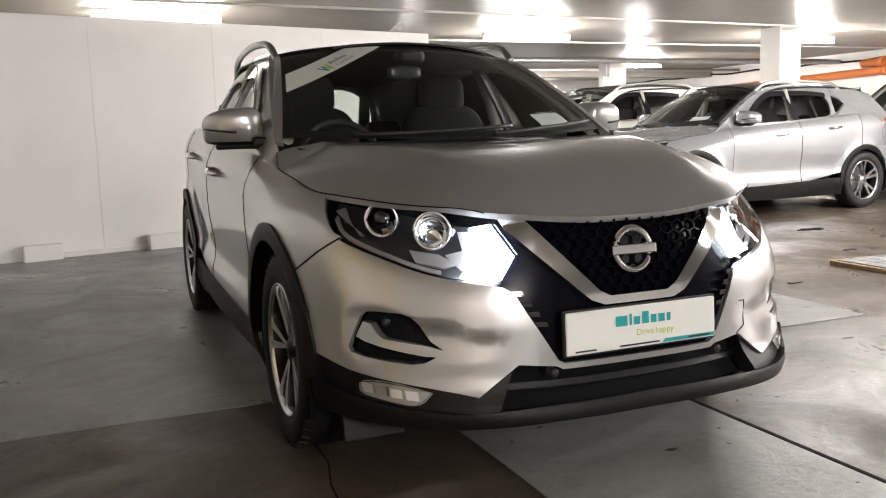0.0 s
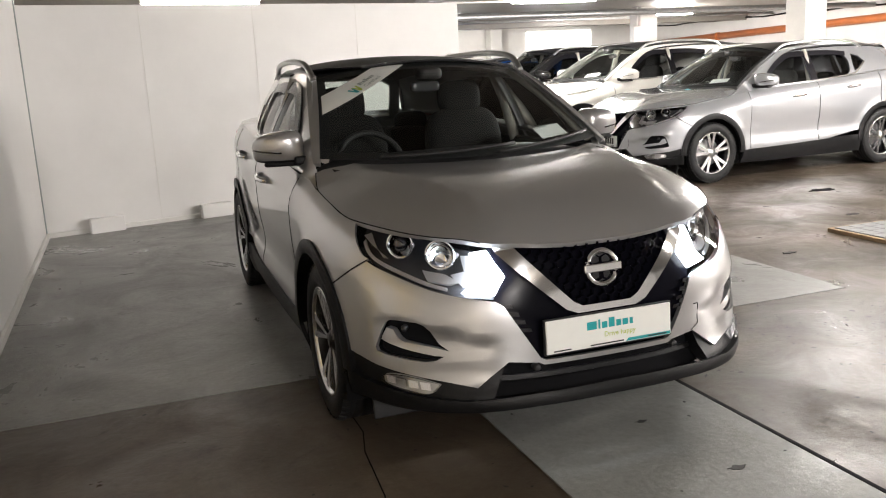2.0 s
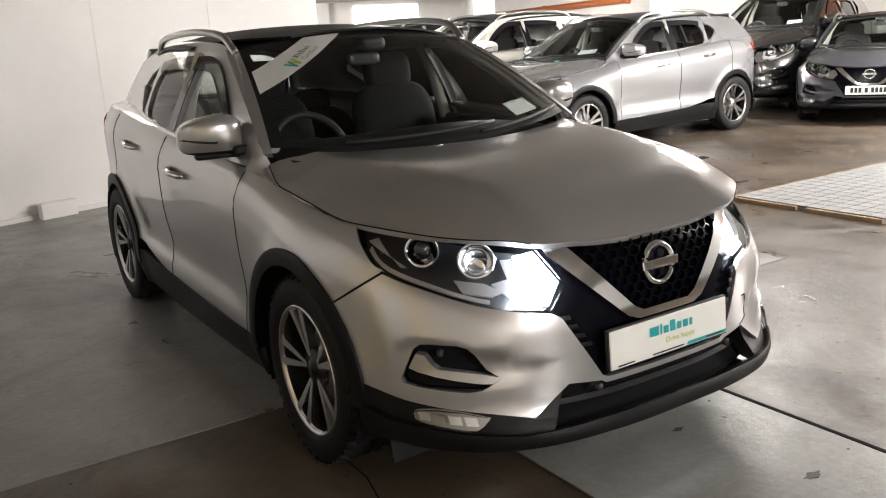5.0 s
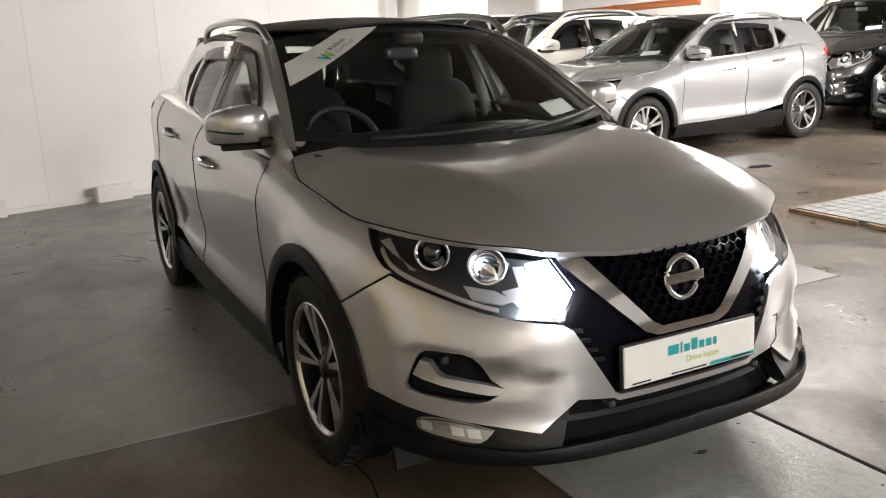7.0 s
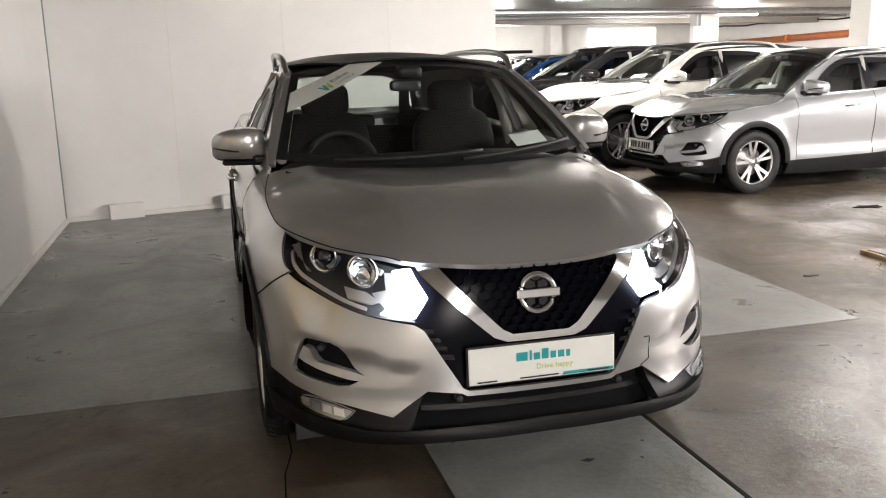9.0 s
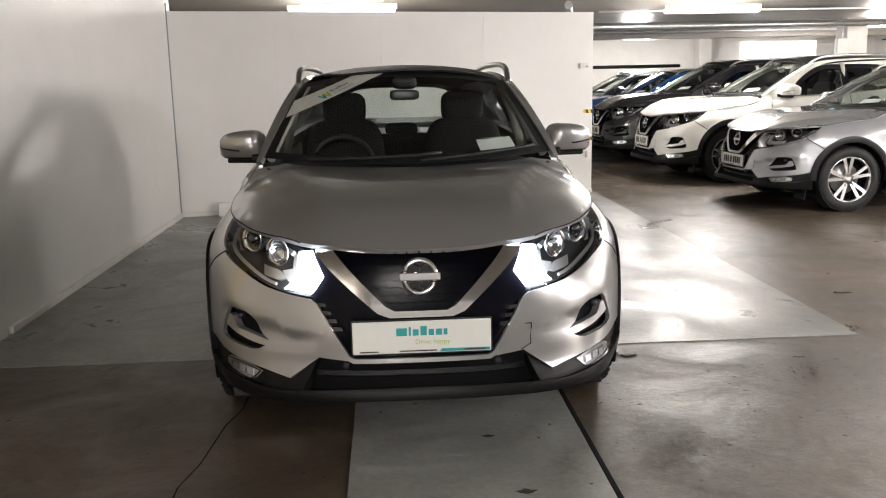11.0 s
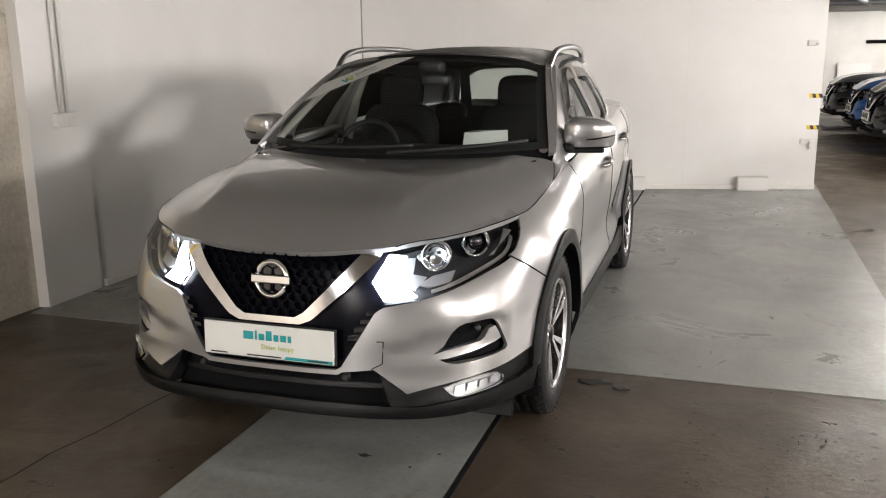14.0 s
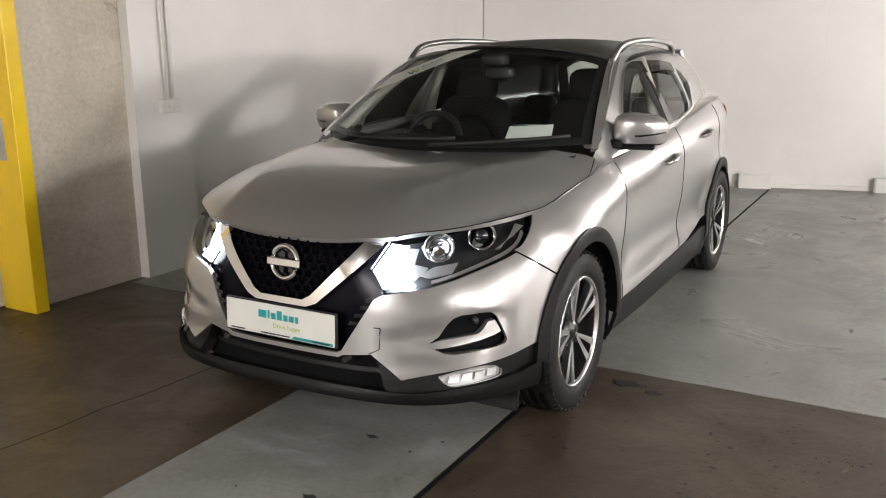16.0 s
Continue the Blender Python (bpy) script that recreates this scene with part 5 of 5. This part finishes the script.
    for q in (((0.285, 0.405), (0.405, 0.50)), ((0.405, 0.50), (0.43, 0.50)), ((0.43, 0.50), (0.425, 0.42)), ((0.425, 0.42), (0.385, 0.40))):
        pts = [lower(q[0][0] + (q[1][0] - q[0][0]) * i / 5, q[0][1] + (q[1][1] - q[0][1]) * i / 5) for i in range(6)]
        if q[0][0] > 0.3:
            seam_line([(p.x, p.y, p.z + lift(p.y)) for p in pts], "tow_cover_gap", 0.0018)
    for g in (1, -1):
        part("air_deflector", at_matrix(box(-0.10, 0.10, -0.008, 0.008, -0.05, 0.05, 0.004), pose(g * 0.70, 0.44, 0.185, -12)), M_CLAD, car, "black flap ahead of the wheel")
    part("undertray", box(-0.48, 0.48, 0.08, 0.6, 0.235, 0.26, 0.01), M_VOID, car)
    part("undertray", box(-0.68, 0.68, 0.24, 0.6, 0.225, 0.40, 0.02), M_VOID, car)
    panel("price_card", [(0.50, 0.115), (0.765, 0.125), (0.755, 0.225), (0.49, 0.21)], screen, M_PAPER, car, off=-0.02, lip=0.002, step=0.08, label="white price card behind the screen")
    part("underbody", box(-0.72, 0.72, 0.35, 4.2, 0.2, 0.34, 0.03), M_VOID, car)
    part("engine_bay_block", box(-0.45, 0.45, 0.16, 1.0, 0.3, 0.74, 0.05), M_VOID, car)
    fit_out(car)
    return car


car = build_car("warm silver compact crossover with daytime lights on, dealer plate")
tagged(car, group="parked cars")


wide_spokes = []
for k in range(5):
    wm = bpy.data.meshes.new("spoke")
    wb = at_matrix(spoke_mesh(False), Matrix.Rotation(k * math.tau / 5 + 0.1, 4, "X"))
    bmesh.ops.recalc_face_normals(wb, faces=wb.faces)
    wb.to_mesh(wm)
    wb.free()
    wm.materials.append(M_RIM)
    wide_spokes.append(wm)


def other_car(label, paint, m, spokes=False, dark_glass=False):
    """Another car of the row: the same body in its own paint."""
    c = copy_thing(car, m)
    tagged(c, label, "car", "parked cars")
    counts = {}
    for o in c.children_recursive:
        if o.type != "MESH" or not o.material_slots:
            continue
        slot = o.material_slots[0]
        swap = {M_SILVER: paint, M_DRL: M_CHROME, M_GLASS2: M_PRIVACY if dark_glass else M_GLASS2}.get(slot.material)
        if o.name.startswith("printed_band"):
            swap = M_PLATE
        if o.name.startswith("wind_deflector"):
            swap = M_GLOSS
        if spokes and o.name.startswith("spoke"):
            o.data = wide_spokes[counts.setdefault(o.parent, 0) % 5]
            counts[o.parent] += 1
            swap = None
        if spokes and o.name.startswith("hub"):
            swap = M_SATIN
        if swap:
            slot.link = "OBJECT"
            slot.material = swap
    # plate characters as plain bars
    mp = pose(0, -0.012, 0.507, -3)
    bar_word([(0.034, 0.07)] * 3 + [(0.012, 0.012)] + [(0.036, 0.07)] + [(0.012, 0.012)] + [(0.034, 0.07)] * 4, 0, 0.012, M_INK, c, lambda x, y: mp @ Vector((x, -0.002, y - 0.033)), "plate_bar")
    return c


def stretch(x, y, turn, sx=1.0, sy=1.0, sz=1.0):
    return pose(x, y, 0, 0, 0, turn) @ Matrix.Diagonal((sx, sy, sz, 1))


other_car("bright silver crossover parked in the row", M_SILVER2, stretch(3.77, 6.37, -87.5), True)
other_car("pearl white large crossover parked in the row", M_WHITE_CAR, stretch(3.5, 9.0, -88, 1.02, 1.05, 1.08), True, True)
other_car("black large crossover parked in the row", M_BLACK_CAR, stretch(3.45, 11.6, -88, 1.02, 1.05, 1.08), True, True)
other_car("bright blue crossover parked in the row", M_BLUE_CAR, stretch(3.5, 14.1, -88), True)
other_car("dark grey crossover at the end of the row", M_DARK_CAR, stretch(3.35, 16.6, -88), True)
other_car("black large crossover behind the silver one", M_BLACK_CAR, stretch(8.55, 6.8, -76, 1.02, 1.02, 1.14), True, True)
other_car("slate grey hatchback beside the black crossover", M_DARK_CAR, stretch(8.35, 4.45, -62, 1.0, 0.98, 0.88), True)


def dress(car):
    """What only this car carries: dealer print on the plate board, screen sticker and price card."""
    mp = pose(0, -0.012, 0.507, -3)
    on = lambda x, y: mp @ Vector((x, -0.0015, y))
    bar_word([(0.040, 0.030), (0.008, 0.034), (0.022, 0.024), (0.024, 0.036), (0.020, 0.024), (0.023, 0.024), (0.014, 0.024)], 0, 0.007, M_TEAL, car, lambda x, y: on(x, y + 0.006), "teal_word")
    text_mesh("Drive happy", 0.027, M_LIME, car, lambda x, y: on(x + 0.04, y - 0.027), "lime_lettering", "lime green words")
    band = [(-0.965, 0.44), (-0.965, 0.665), (-0.50, 0.955), (-0.20, 0.955)]
    panel("screen_sticker", band, screen, M_PAPER, car, off=0.004, lip=0, step=0.08, label="white diagonal windscreen sticker")
    o, ux = screen(-0.65, 0.72), (screen(-0.42, 0.90) - screen(-0.86, 0.58)).normalized()
    nn = (screen(-0.6, 0.72) - screen(-0.7, 0.72)).cross(screen(-0.65, 0.77) - screen(-0.65, 0.67)).normalized()
    uy = nn.cross(ux)
    on_s = lambda x, y: o + ux * x + uy * y + nn * 0.009
    bar_word([(0.018, 0.026), (0.006, 0.026), (0.014, 0.02), (0.015, 0.028), (0.012, 0.02), (0.014, 0.02), (0.010, 0.02)], 0, 0.005, M_GREYINK, car, lambda x, y: on_s(x + 0.07, y + 0.010), "grey_word")
    text_mesh("Certified", 0.036, M_GREYINK, car, lambda x, y: on_s(x + 0.075, y - 0.028), "grey_lettering", "grey words")
    for x0, mat in ((-0.075, M_TEAL), (-0.045, M_LIME)):
        bm = bmesh.new()
        for pts in (((x0, 0.03), (x0 + 0.013, 0.03), (x0 + 0.028, -0.03), (x0 + 0.014, -0.03)), ((x0 + 0.014, -0.03), (x0 + 0.028, -0.03), (x0 + 0.042, 0.03), (x0 + 0.030, 0.03))):
            bm.faces.new([bm.verts.new(on_s(*p)) for p in pts])
        part("sticker_stroke", bm, mat, car)
    for i in range(2):
        bm = bmesh.new()
        bb = 0.195 + 0.010 * i
        bm.faces.new([bm.verts.new(screen(a, b) + Vector((0, -0.004, 0.001))) for a, b in ((0.52, bb), (0.60 + 0.08 * i, bb + 0.004), (0.60 + 0.08 * i, bb + 0.009), (0.52, bb + 0.005))])
        part("printed_bar", bm, M_GREYINK, car)


dress(car)

# leaflet lying on the silver car's bonnet by the screen
bm = box(-0.15, 0.15, -0.05, 0.05, 0, 0.003)
at_matrix(bm, stretch(3.77, 6.37, -87.5) @ pose(0.42, 1.0, 1.012, 8, 14, 22))
thing("leaflet", bm, M_BLUEPAPER, "pale blue leaflet lying on the silver car's bonnet", "leaflet")
